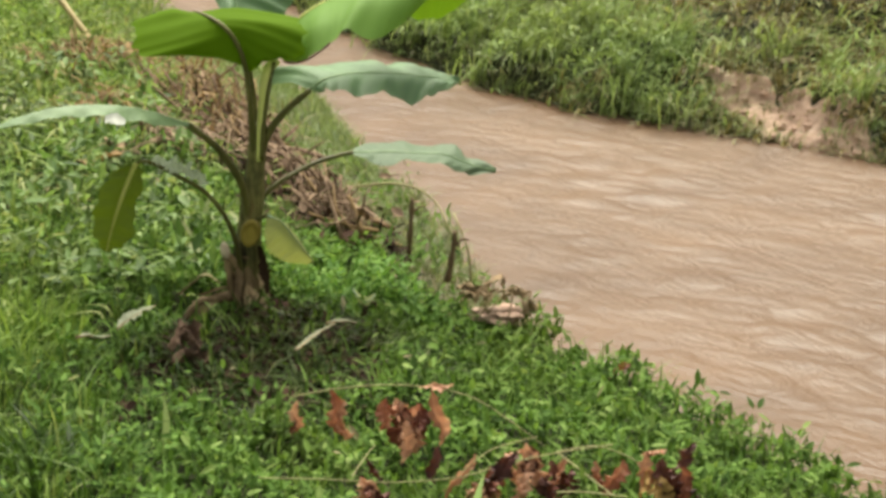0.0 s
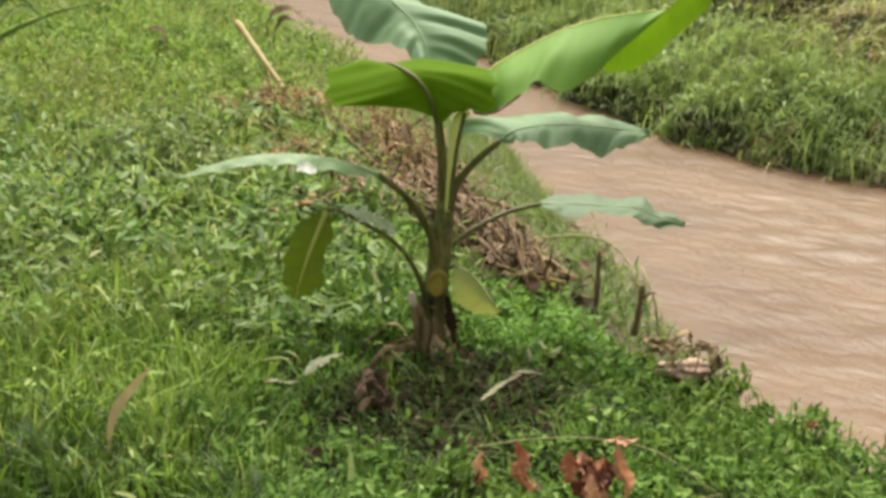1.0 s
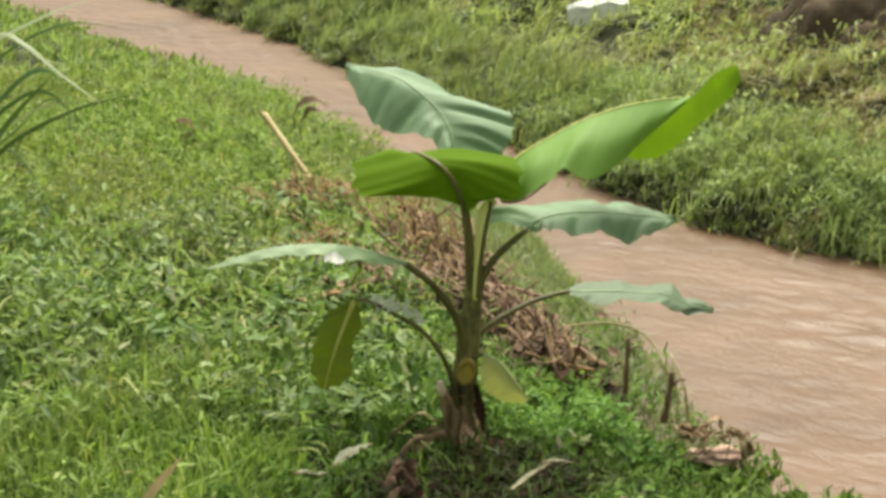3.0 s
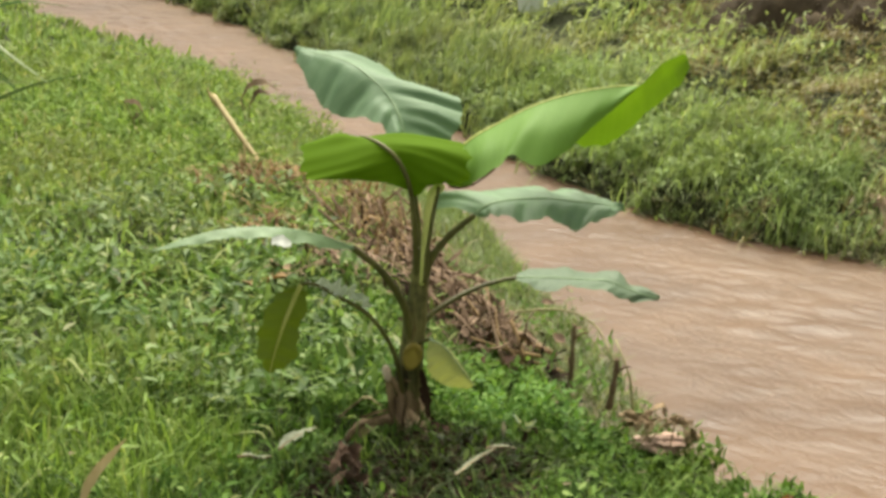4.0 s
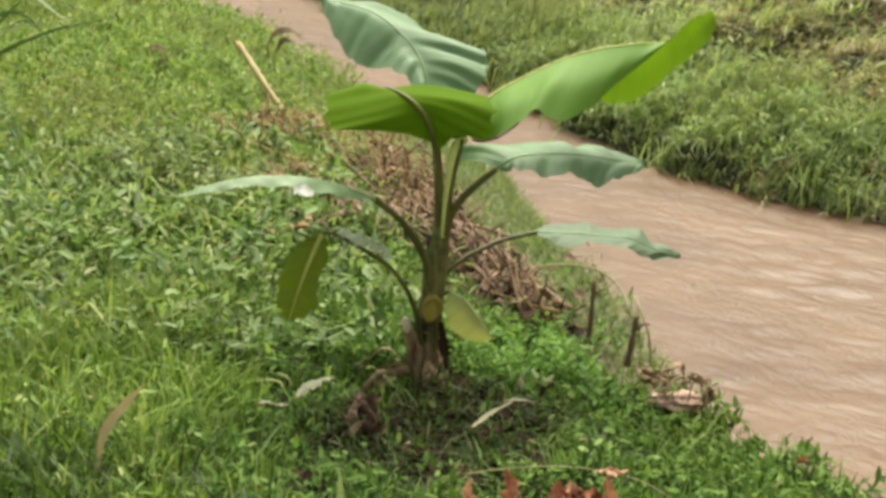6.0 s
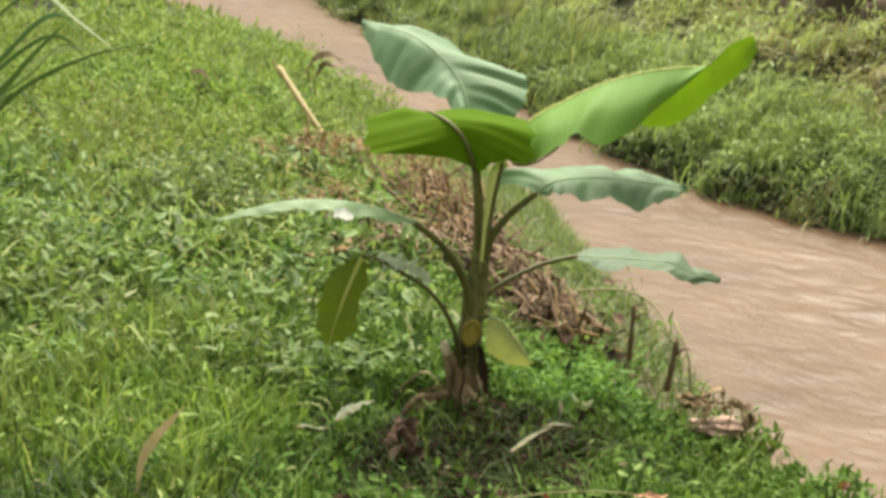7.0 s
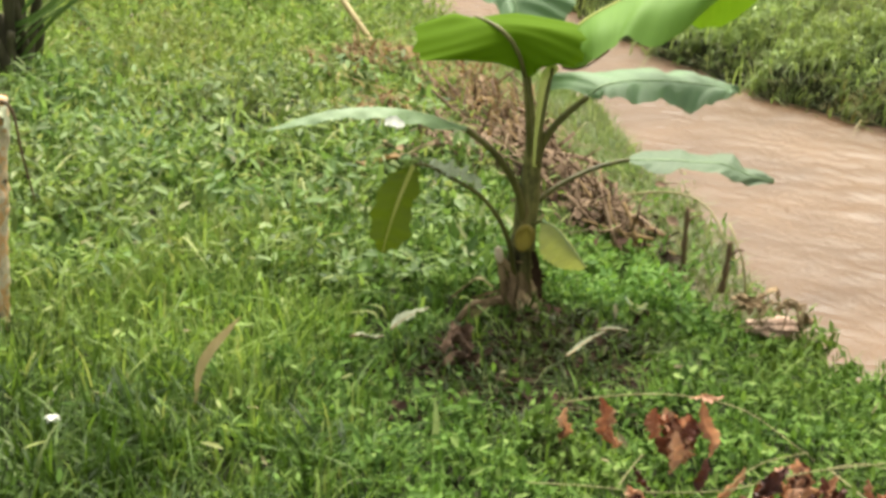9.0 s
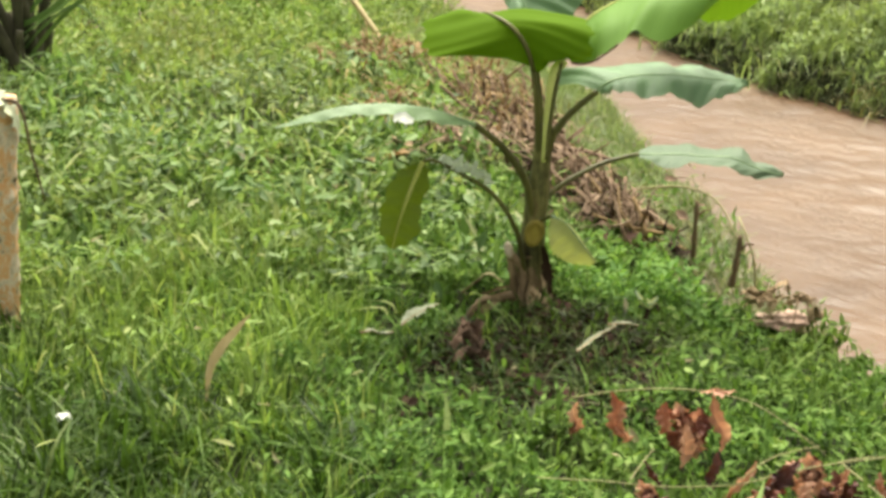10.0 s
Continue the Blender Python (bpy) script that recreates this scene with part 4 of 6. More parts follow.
# brown husk round the foot, and two thick strands splaying from it
part("husk", tube("husk", [(-0.019, -0.004, -0.04), (-0.012, -0.006, 0.05), (-0.004, -0.006, 0.14), (0.002, -0.006, 0.20)], 0.056, 0.042, M_HUSK, 26, 16, 0.05, 35, lambda u: 1 - 0.12 * np.sin(u * 9) - 0.25 * np.clip(u - 0.8, 0, 1)), M_HUSK, plant, "dry brown husk round the foot of the stem")
part("splayed_strand", tube("splayed_strand", [(-0.044, -0.050, 0.073), (-0.105, -0.090, 0.078), (-0.153, -0.130, 0.080), (-0.196, -0.170, 0.039)], 0.016, 0.010, M_HUSK, 20, 8, 0.12, 36), M_HUSK, plant)
part("splayed_strand", tube("splayed_strand", [(0.002, -0.060, 0.095), (0.030, -0.080, 0.073), (0.054, -0.110, 0.046), (0.073, -0.130, 0.007)], 0.013, 0.008, M_SHEATH, 20, 8, 0.12, 37), M_SHEATH, plant)
part("splayed_strand", tube("splayed_strand", [(-0.064, -0.030, 0.233), (-0.057, -0.050, 0.166), (-0.043, -0.060, 0.095), (-0.030, -0.060, 0.048)], 0.010, 0.016, M_HUSK, 20, 8, 0.08, 38), M_HUSK, plant)
# a dark strip for the shade in a hollow of the foot's side, under a torn sheath
part("hollow_shade", leaf_mesh("hollow_shade", [(0.039, -0.045, 0.233), (0.049, -0.050, 0.170), (0.059, -0.050, 0.105), (0.065, -0.050, 0.059)], ((-0.6, -0.8, 0.0), (-0.6, -0.8, 0.0)), ((0.9, 0.2, 0.1), (0.9, 0.3, 0.0)),
                                [0.006, 0.020, 0.022, 0.012, 0.004], [0.006, 0.018, 0.020, 0.012, 0.004], M_SHADE_BROWN, n=20, m=4, ripple=0.006, seed=33, teeth=0.3), M_SHADE_BROWN, plant, "dark strip for the shade in a hollow of the stem's foot")


def crumpled(name, at, size, material, seed, parent=None, label=""):
    """A curled dead leaf crushed into folds."""
    r = np.random.default_rng(seed)
    n, m = 22, 12
    u, w = np.meshgrid(np.linspace(0, 1, n), np.linspace(-1, 1, m), indexing="ij")
    ang = 2.2 * (u - 0.5) * math.pi * 0.7
    x = np.sin(ang) * 0.55 + 0.25 * w * np.cos(5 * u)
    y = np.cos(ang) * 0.4 + 0.12 * np.sin(w * 5 + u * 9)
    z = w * (0.5 - 0.45 * (u - 0.5) ** 2) + 0.16 * np.sin(u * 14 + w * 3)
    v = np.stack([x, y, z], -1).reshape(-1, 3) + r.normal(0, 0.035, (n * m, 3))
    v = v * np.array(size) @ np.array(Euler(r.uniform(-0.6, 0.6, 3)).to_matrix()).T + np.array(at)
    i, j = np.meshgrid(np.arange(n - 1), np.arange(m - 1), indexing="ij")
    f = np.stack([i * m + j, i * m + j + 1, (i + 1) * m + j + 1, (i + 1) * m + j], -1).reshape(-1, 4)
    return part(name, mesh_from(name, v, [f], material), material, parent, label)


clump = thing("dead_banana_leaf", (-0.156, -0.439, 0.000), "crumpled reddish-brown dead leaf at the foot of the plant", "dead leaf")
for k, (p, s) in enumerate([((-0.176, -0.440, 0.088), (0.065, 0.05, 0.075)), ((-0.178, -0.480, 0.061), (0.08, 0.06, 0.065)), ((-0.158, -0.520, 0.037), (0.09, 0.06, 0.075))]):
    crumpled("fold", p, s, M_DEADRED, 60 + k, clump)


part("torn_flap", leaf_mesh("torn_flap", [(-0.392, -0.400, 0.731), (-0.365, -0.410, 0.737), (-0.335, -0.400, 0.724)], ((0, -0.8, -0.6),) * 2, ((0, 0.6, 0.7),) * 2, [0.010, 0.022, 0.024, 0.010], [0.008, 0.016, 0.014, 0.006], M_PETAL, n=14, m=4, ripple=0.004, seed=15, teeth=0.2), M_PETAL, plant, "white torn flap of leaf")

# ---- fallen leaves and litter near the plant ----
def ground_at(x, y, up=0.0):
    return (x, y, float(ground_z(x, y)) + up)


def fallen_leaf(name, a, b, width, material, label, seed, lift=0.05, category="dead leaf", curl=0.03):
    a, b = Vector(a), Vector(b)
    t = thing(name, ground_at(a.x, a.y), label, category)
    side = (b - a).cross(Vector((0, 0, 1))).normalized()
    pts = []
    for k, u in enumerate((0, 0.3, 0.65, 1.0)):
        p = a.lerp(b, u)
        q = ground_at(p.x, p.y, lift + curl * math.sin(u * math.pi * 1.5 + seed))
        pts.append((q[0] + side.x * 0.02 * math.sin(seed + 4 * u), q[1] + side.y * 0.02 * math.sin(seed + 4 * u), q[2]))
    s = (side.x, side.y, 0.45)
    o = (-side.x, -side.y, 0.35)
    w = [0.004, width * 0.8, width, width * 0.85, 0.004]
    part("blade", leaf_mesh("blade", pts, (s, s), (o, o), w, w, material, n=26, m=5, ripple=0.006, seed=seed, teeth=0.1), material, t)
    part("midrib", tube("midrib", pts, 0.004, 0.002, M_SHEATH, 20, 6), M_SHEATH, t)
    return t


fallen_leaf("dead_leaf", (-0.500, -0.530, 0.12), (-0.392, -0.470, 0.12), 0.017, M_BLEACH, "long bleached grey-white dead leaf lying on weeds", 1, 0.125, curl=0.012)
fallen_leaf("dead_leaf", (-0.392, -0.460, 0.13), (-0.270, -0.285, 0.13), 0.028, M_BLEACH, "curled bleached dead leaf lying on weeds", 2, 0.135, curl=0.012)
fallen_leaf("dead_leaf", (0.131, -0.654, 0.110), (0.241, -0.496, 0.110), 0.011, M_GREY_LEAF, "narrow curled bleached dead leaf lying on weeds", 3, 0.11, curl=0.008)
fallen_leaf("dead_leaf", (0.230, -0.504, 0.120), (0.312, -0.482, 0.120), 0.013, M_GREY_LEAF, "short bleached dead leaf lying on weeds", 4, 0.12, curl=0.006)
fallen_leaf("dead_leaf", (-0.216, -0.007, 0.100), (-0.083, -0.012, 0.100), 0.014, M_TWIG, "narrow pale dead leaf beside the stem", 5, 0.10)
blade_up = thing("dead_leaf", ground_at(-0.885, -0.95), "pale tan dry leaf standing among green grass", "dead leaf")
part("blade", leaf_mesh("blade", [(-0.885, -0.95, 0.07), (-0.870, -0.95, 0.16), (-0.842, -0.94, 0.215), (-0.800, -0.93, 0.265), (-0.757, -0.92, 0.313)], ((-0.8, -0.5, 0.5),) * 2, ((0.8, 0.3, -0.5),) * 2,
                        [0.005, 0.011, 0.019, 0.017, 0.002], [0.003, 0.008, 0.013, 0.010, 0.002], M_TANLEAF, n=26, m=4, ripple=0.004, seed=6, teeth=0.08), M_TANLEAF, blade_up)
blade_up = thing("dead_leaf", ground_at(-1.055, -1.2), "pale dry blade leaning in the grass", "dead leaf")
part("blade", leaf_mesh("blade", [(-1.06, -1.2, 0.03), (-1.049, -1.2, 0.05), (-0.995, -1.18, 0.075), (-0.941, -1.15, 0.112)], ((-0.5, -0.6, 0.6),) * 2, ((0.5, 0.4, -0.6),) * 2,
                        [0.003, 0.010, 0.012, 0.002], [0.003, 0.008, 0.010, 0.002], M_GREY_LEAF, n=22, m=4, ripple=0.003, seed=7, teeth=0.05), M_GREY_LEAF, blade_up)
blade_up = thing("grass_blade", ground_at(-0.22, -1.2), "broad pale green blade of grass standing upright", "grass")
part("blade", leaf_mesh("blade", [(-0.224, -1.2, 0.0), (-0.220, -1.2, 0.065), (-0.215, -1.2, 0.129), (-0.219, -1.2, 0.192)], ((-1, -0.2, 0),) * 2, ((1, -0.2, 0),) * 2,
                        [0.004, 0.009, 0.009, 0.001], [0.004, 0.009, 0.009, 0.001], M_CANE_PALE, n=18, m=3, ripple=0.001, seed=8), M_CANE_PALE, blade_up)

fallen_leaf("dead_leaf", (-1.154, 1.580, 0.120), (-1.069, 1.464, 0.120), 0.03, M_GREY_LEAF, "pale bleached leaf scrap among the weeds", 8, 0.12)
fallen_leaf("dead_leaf", (-0.333, 1.158, 0.120), (-0.224, 1.014, 0.120), 0.03, M_GREY_LEAF, "broad bleached dead leaf among the weeds", 9, 0.12)
fallen_leaf("dead_leaf", (-0.646, 1.549, 0.130), (-0.439, 1.436, 0.130), 0.05, M_STRAW, "broad tan-brown dead leaf lying on weeds", 10, 0.13)
fallen_leaf("dead_leaf", (-0.546, 1.776, 0.130), (-0.443, 1.521, 0.130), 0.04, M_SHEATH, "curled brown dead leaf lying on weeds", 11, 0.13)

curl = thing("curled_leaf", (0.364, -0.106, 0.000), "curled yellow-green leaf lying on weeds", "fallen leaf")
part("blade", leaf_mesh("blade", [(0.328, -0.075, 0.095), (0.344, -0.130, 0.083), (0.372, -0.150, 0.078), (0.396, -0.100, 0.085)], ((-0.2, -0.5, -0.6), (0.2, -0.5, -0.6)), ((0.1, 0.9, 0.3), (-0.1, 0.9, 0.3)),
                        [0.004, 0.012, 0.015, 0.012, 0.003], [0.006, 0.022, 0.026, 0.02, 0.004], M_LEAF_PALE, n=24, m=5, ripple=0.003, seed=14, teeth=0.05), M_LEAF_PALE, curl)
part("midrib", tube("midrib", [(0.328, -0.075, 0.095), (0.344, -0.130, 0.083), (0.372, -0.150, 0.078), (0.396, -0.100, 0.085)], 0.003, 0.0015, M_RIB, 16, 6), M_RIB, curl)
# the curled leaf's shadow, made as a black scrap beneath it
tagged(crumpled("dead_leaf", (0.372, -0.155, 0.060), (0.045, 0.03, 0.018), M_SHADE_BROWN, 143), "black scrap standing for the shadow under the curled leaf", "dead leaf")

# ---- the heap of dry sticks behind the plant ----
heap = thing("brush_pile", ground_at(0.1, 1.6), "heap of dry brown sticks and dead stalks on the bank", "brush pile")
r = np.random.default_rng(5)
HEAP = [(-0.251, 3.010, 0.000), (-0.169, 2.697, 0.000), (-0.075, 2.303, 0.000), (0.121, 1.515, 0.000), (0.277, 1.045, 0.000), (0.401, 0.692, 0.000)]
line = spline(HEAP, 60)
NSTICK = 210
for k in range(NSTICK):
    s = r.uniform(0, 1) ** 0.75
    c = line[int(s * 59)]
    L = r.uniform(0.14, 0.40) * (1.2 - 0.4 * s)
    az = r.normal(2.15, 0.32) if r.random() < 0.8 else r.uniform(0, 6.28)
    el = r.normal(0.62 - 0.25 * s, 0.28)
    spread = 0.055 + 0.05 * (1 - s)
    x, y = c[0] + r.normal(0, spread), c[1] + r.normal(0, spread * 0.8)
    hz = max(0.03, (0.20 * math.exp(-((x - c[0]) / 0.25) ** 2)) * r.uniform(0.1, 1.0))
    p = np.array(ground_at(x, y, hz))
    d = np.array([math.cos(az) * math.cos(el), math.sin(az) * math.cos(el), math.sin(el)]) * L / 2
    bend = r.normal(0, 0.05, 3) * L
    rad = r.choice([0.004, 0.006, 0.008, 0.011, 0.014], p=[0.22, 0.3, 0.28, 0.15, 0.05])
    mt = M_STICK if r.random() < 0.78 else M_STRAW
    a, b = p - d, p + d
    for q in (a, b):
        q[2] = max(q[2], float(ground_z(q[0], q[1])) + 0.01)
    part("stick", tube("stick", [a, p + bend, b], rad, rad * 0.55, mt, 6, 5, 0.08, 100 + k), mt, heap)
# straw and torn leaf strips over the heap
for m_straw, lo, hi, n in ((M_STRAW, 0.0, 0.42, 260), (M_STICK, 0.3, 1.0, 300)):
    s = r.uniform(lo, hi, n)
    c = line[(s * 59).astype(int)]
    px = c[:, 0] + r.normal(0, 0.085, n) * (1.3 - 0.8 * s)
    py = c[:, 1] + r.normal(0, 0.15, n) * (1.3 - 0.9 * s)
    pz = ground_z(px, py) + r.uniform(0.02, 0.2, n)
    v, q, t3 = blades(np.stack([px, py, pz], 1), 0.14, 0.009, 1.5, 51 + int(10 * lo), 3, 1.0)
    tagged(part("straw", mesh_from("straw", v, [q, t3], m_straw), m_straw, heap), "loose straw and torn dry leaf strips", kind="stuff")
n = 160
s = r.uniform(0, 1, n)
c = line[(s * 59).astype(int)]
px, py = c[:, 0] + r.normal(0, 0.1, n), c[:, 1] + r.normal(0, 0.14, n)
v, f = leaflets(np.stack([px, py, ground_z(px, py) + r.uniform(0.02, 0.22, n)], 1), 0.05, 0.7, 52, 0.5)
tagged(part("dead_leaves", mesh_from("dead_leaves", v, [f], M_STICK), M_STICK, heap), "small brown dead leaves", kind="stuff")

# dark leaves in the gaps of the heap, put there as the shade between the sticks
n = 500
s = r.uniform(0, 1, n)
c = line[(s * 59).astype(int)]
px, py = c[:, 0] + r.normal(0, 0.09, n), c[:, 1] + r.normal(0, 0.12, n)
v, f = leaflets(np.stack([px, py, ground_z(px, py) + r.uniform(0.01, 0.12, n)], 1), 0.075, 0.6, 53, 0.5)
tagged(part("shade_leaves", mesh_from("shade_leaves", v, [f], M_SHADE_BROWN), M_SHADE_BROWN, heap), "dark leaves standing for the shade between the sticks", kind="stuff")

# dry straw and torn dead leaves strewn on the weeds beside the heap
for label, cx_, cy_, rx_, ry_, n_st, mt in (("dry brown straw strewn over the weeds beside the heap", -0.62, 3.35, 0.32, 0.2, 260, M_STRAW),
                                            ("pinkish dry leaf strips strewn over the weeds", -0.60, 2.35, 0.15, 0.22, 90, M_STRAW),
                                            ("dry brown leaf strips strewn under the plant's leaves", -0.26, 1.75, 0.16, 0.22, 120, M_STICK)):
    px, py = cx_ + r.normal(0, 0.5, n_st) * rx_, cy_ + r.normal(0, 0.5, n_st) * ry_
    base = np.stack([px, py, ground_z(px, py) + r.uniform(0.09, 0.17, n_st)], 1)
    v, q, t3 = blades(base, 0.16, 0.012, 2.2, 54 + n_st, 4, 1.35, r.normal(2.4, 0.7, n_st) + math.pi * (r.random(n_st) < 0.4))
    tagged(part("straw_litter", mesh_from("straw_litter", v, [q, t3], mt), mt), label, "straw", kind="stuff")

# a long straw-coloured reed leaning on the heap
reed = thing("reed", (-0.593, 3.446, 0.000), "long straw-yellow dry reed stalk leaning over weeds", "reed")
part("stalk", tube("stalk", [(-0.561, 3.262, 0.000), (-0.669, 3.750, 0.033), (-0.827, 4.000, 0.190), (-0.995, 4.300, 0.355)], 0.013, 0.016, M_REED, 30, 8, 0.02, 4,
                   lambda u: 1 + 0.15 * np.maximum(0, np.sin(u * 34)) ** 6), M_REED, reed)
part("broken_end", tube("broken_end", [(-0.969, 4.280, 0.314), (-1.014, 4.320, 0.361), (-1.025, 4.330, 0.395)], 0.02, 0.004, M_REED, 8, 6), M_REED, reed)
# a thin bent straw reaching over the shore
bent = thing("bent_reed", (0.328, 1.267, 0.000), "thin pale bent reed arching over the shore", "reed")
part("stalk", tube("stalk", [(0.315, 1.200, 0.052), (0.406, 1.150, 0.084), (0.527, 1.100, 0.107), (0.626, 1.050, 0.098), (0.693, 1.000, 0.050), (0.739, 0.900, -0.037)], 0.006, 0.003, M_TWIG, 30, 6), M_TWIG, bent)
# curled brown weeds near the reed and in the meadow
for foot, strips in (((-0.88, 5.2), [[(-0.927, 5.2, 0.184), (-0.877, 5.2, 0.262), (-0.798, 5.2, 0.283), (-0.715, 5.2, 0.228)], [(-0.88, 5.2, 0.15), (-0.83, 5.18, 0.23), (-0.76, 5.15, 0.22)]]),
                     ((-0.86, 3.72), [[(-0.932, 3.7, 0.02), (-0.86, 3.7, 0.05), (-0.776, 3.7, 0.07)], [(-0.881, 3.8, 0.09), (-0.808, 3.75, 0.075), (-0.773, 3.7, 0.02)], [(-0.90, 3.72, 0.03), (-0.92, 3.70, 0.09), (-0.88, 3.68, 0.10)]]),
                     ((-1.47, 5.0), [[(-1.545, 5.0, 0.21), (-1.468, 5.0, 0.195), (-1.425, 5.0, 0.09)], [(-1.50, 5.0, 0.10), (-1.47, 4.98, 0.15), (-1.46, 4.97, 0.08)]])):
    t = thing("dry_weed", ground_at(*foot), "dry brown weed with curled leaf strips", "dry weed", "dry weeds in the meadow")
    z0 = ground_at(*foot)
    for k, pts in enumerate(strips):
        part("leaf", leaf_mesh("leaf", pts, ((0.1, -0.6, -0.7), (0.3, -0.6, -0.5)), ((-0.1, 0.6, 0.7), (-0.3, 0.6, 0.5)), [0.006, 0.02, 0.024, 0.016, 0.004], [0.006, 0.016, 0.02, 0.014, 0.004], M_DRYLEAF, n=20, m=4, ripple=0.006, seed=400 + k, teeth=0.2), M_DRYLEAF, t)
        part("stalk", tube("stalk", [z0, ((z0[0] + pts[0][0]) / 2, z0[1], (z0[2] + pts[0][2]) / 2 + 0.02), pts[0]], 0.005, 0.004, M_DRYLEAF, 12, 6, 0.1, k), M_DRYLEAF, t)

# ---- two dead stumps of shoots and the clod at the shore ----
for k, (pts, r0) in enumerate([
        ([(0.558, 0.620, -0.051), (0.561, 0.600, 0.057), (0.565, 0.600, 0.137), (0.568, 0.600, 0.193)], 0.011),
        ([(0.667, 0.350, -0.025), (0.674, 0.330, 0.040), (0.683, 0.320, 0.102), (0.688, 0.320, 0.156)], 0.012)]):
    t = thing("dead_shoot", pts[0], "dead brown stump of a shoot standing at the water's edge", "stump", "dead shoots at the shore")
    part("stem", tube("stem", pts, r0, r0 * 0.6, M_STUMP, 20, 9, 0.1, 30 + k, lambda u: 1 + 0.2 * np.sin(u * 17)), M_STUMP, t)
    q = Vector(pts[2])
    part("side_twig", tube("side_twig", [tuple(q), tuple(q + Vector((0.03, 0, 0.025))), tuple(q + Vector((0.05, 0.01, 0.02)))], 0.006, 0.003, M_STUMP, 8, 6), M_STUMP, t)
tw = thing("dead_shoot", (0.751, 0.500, 0.085), "thin pale twig bending at the water's edge", "twig", "dead shoots at the shore")
part("stem", tube("stem", [(0.751, 0.400, -0.052), (0.741, 0.400, 0.056), (0.711, 0.450, 0.140), (0.701, 0.500, 0.165)], 0.005, 0.003, M_TWIG, 16, 6), M_TWIG, tw)


def clod(name, at, size, material, label, category, seed, rough=0.2):
    bm = bmesh.new()
    bmesh.ops.create_icosphere(bm, subdivisions=4, radius=1.0)
    off = Vector((seed * 3.1, seed * 1.7, 0))
    for v in bm.verts:
        k = 1 + rough * noise.noise(v.co * 1.6 + off) + rough * 0.6 * noise.noise(v.co * 4 + off) + rough * 0.25 * noise.noise(v.co * 9 + off)
        v.co = Vector((v.co.x * size[0], v.co.y * size[1], v.co.z * size[2])) * k + Vector(at)
    me = bpy.data.meshes.new(name)
    bm.to_mesh(me)
    bm.free()
    for p in me.polygons:
        p.use_smooth = True
    me.materials.append(material)
    return tagged(new(name, me), label, category)


clod("clay_clod", (0.805, 0.030, -0.04), (0.085, 0.05, 0.026), M_CLAY, "pale pinkish clay clod exposed at the shore", "clod", 2, 0.6)
for k, (at, sz, mt, lb) in enumerate([
        ((1.62, -1.27, -0.045), (0.055, 0.05, 0.022), M_MUD, "low lump of grey mud at the water's edge"),
        ((1.605, -1.36, -0.02), (0.022, 0.024, 0.022), M_EARTH, "small dark earth clod at the water's edge"),
        ((1.645, -1.40, -0.02), (0.026, 0.026, 0.024), M_STONE, "small grey-brown stone at the water's edge"),
        ((1.61, -1.46, -0.015), (0.03, 0.028, 0.024), M_EARTH, "dark earth clod at the water's edge"),
        ((1.665, -1.50, -0.02), (0.034, 0.03, 0.022), M_STONE, "rough grey stone at the water's edge")]):
    at = (at[0], at[1], float(ground_z(at[0], at[1])) + 0.6 * sz[2])
    clod("stone" if mt is M_STONE else "mud_clod", at, sz, mt, lb, "stone" if mt is M_STONE else "clod", 3 + k, 0.5)
litter = thing("shore_litter", (0.787, 0.000, -0.005), "dark dead leaves and roots over the shore's rim", "litter")
for k, (p, s) in enumerate([((0.711, 0.020, 0.055), (0.07, 0.05, 0.03)), ((0.781, 0.030, 0.056), (0.075, 0.05, 0.025)), ((0.853, 0.030, 0.031), (0.06, 0.05, 0.028)),
                            ((0.695, -0.030, 0.040), (0.05, 0.04, 0.035)), ((0.890, -0.030, 0.004), (0.04, 0.04, 0.04))]):
    crumpled("dead_leaf", p, s, M_SHEATH, 130 + k, litter)
for k in range(9):
    q = Vector((0.784, -0.020, 0.049)) + Vector((0.02 * (k - 4), 0.0, 0.012 * math.sin(k * 2.3)))
    part("root", tube("root", [tuple(q), tuple(q + Vector((0.03, -0.02, 0.015))), tuple(q + Vector((0.05 * math.cos(k), -0.05, -0.05)))], 0.004, 0.002, M_SHEATH, 10, 5, 0.1, k), M_SHEATH, litter)
tagged(crumpled("dead_leaf", (1.105, -0.450, -0.056), (0.06, 0.03, 0.02), M_RUST, 140), "rust-brown dead leaf at the edge of the weeds", "dead leaf")

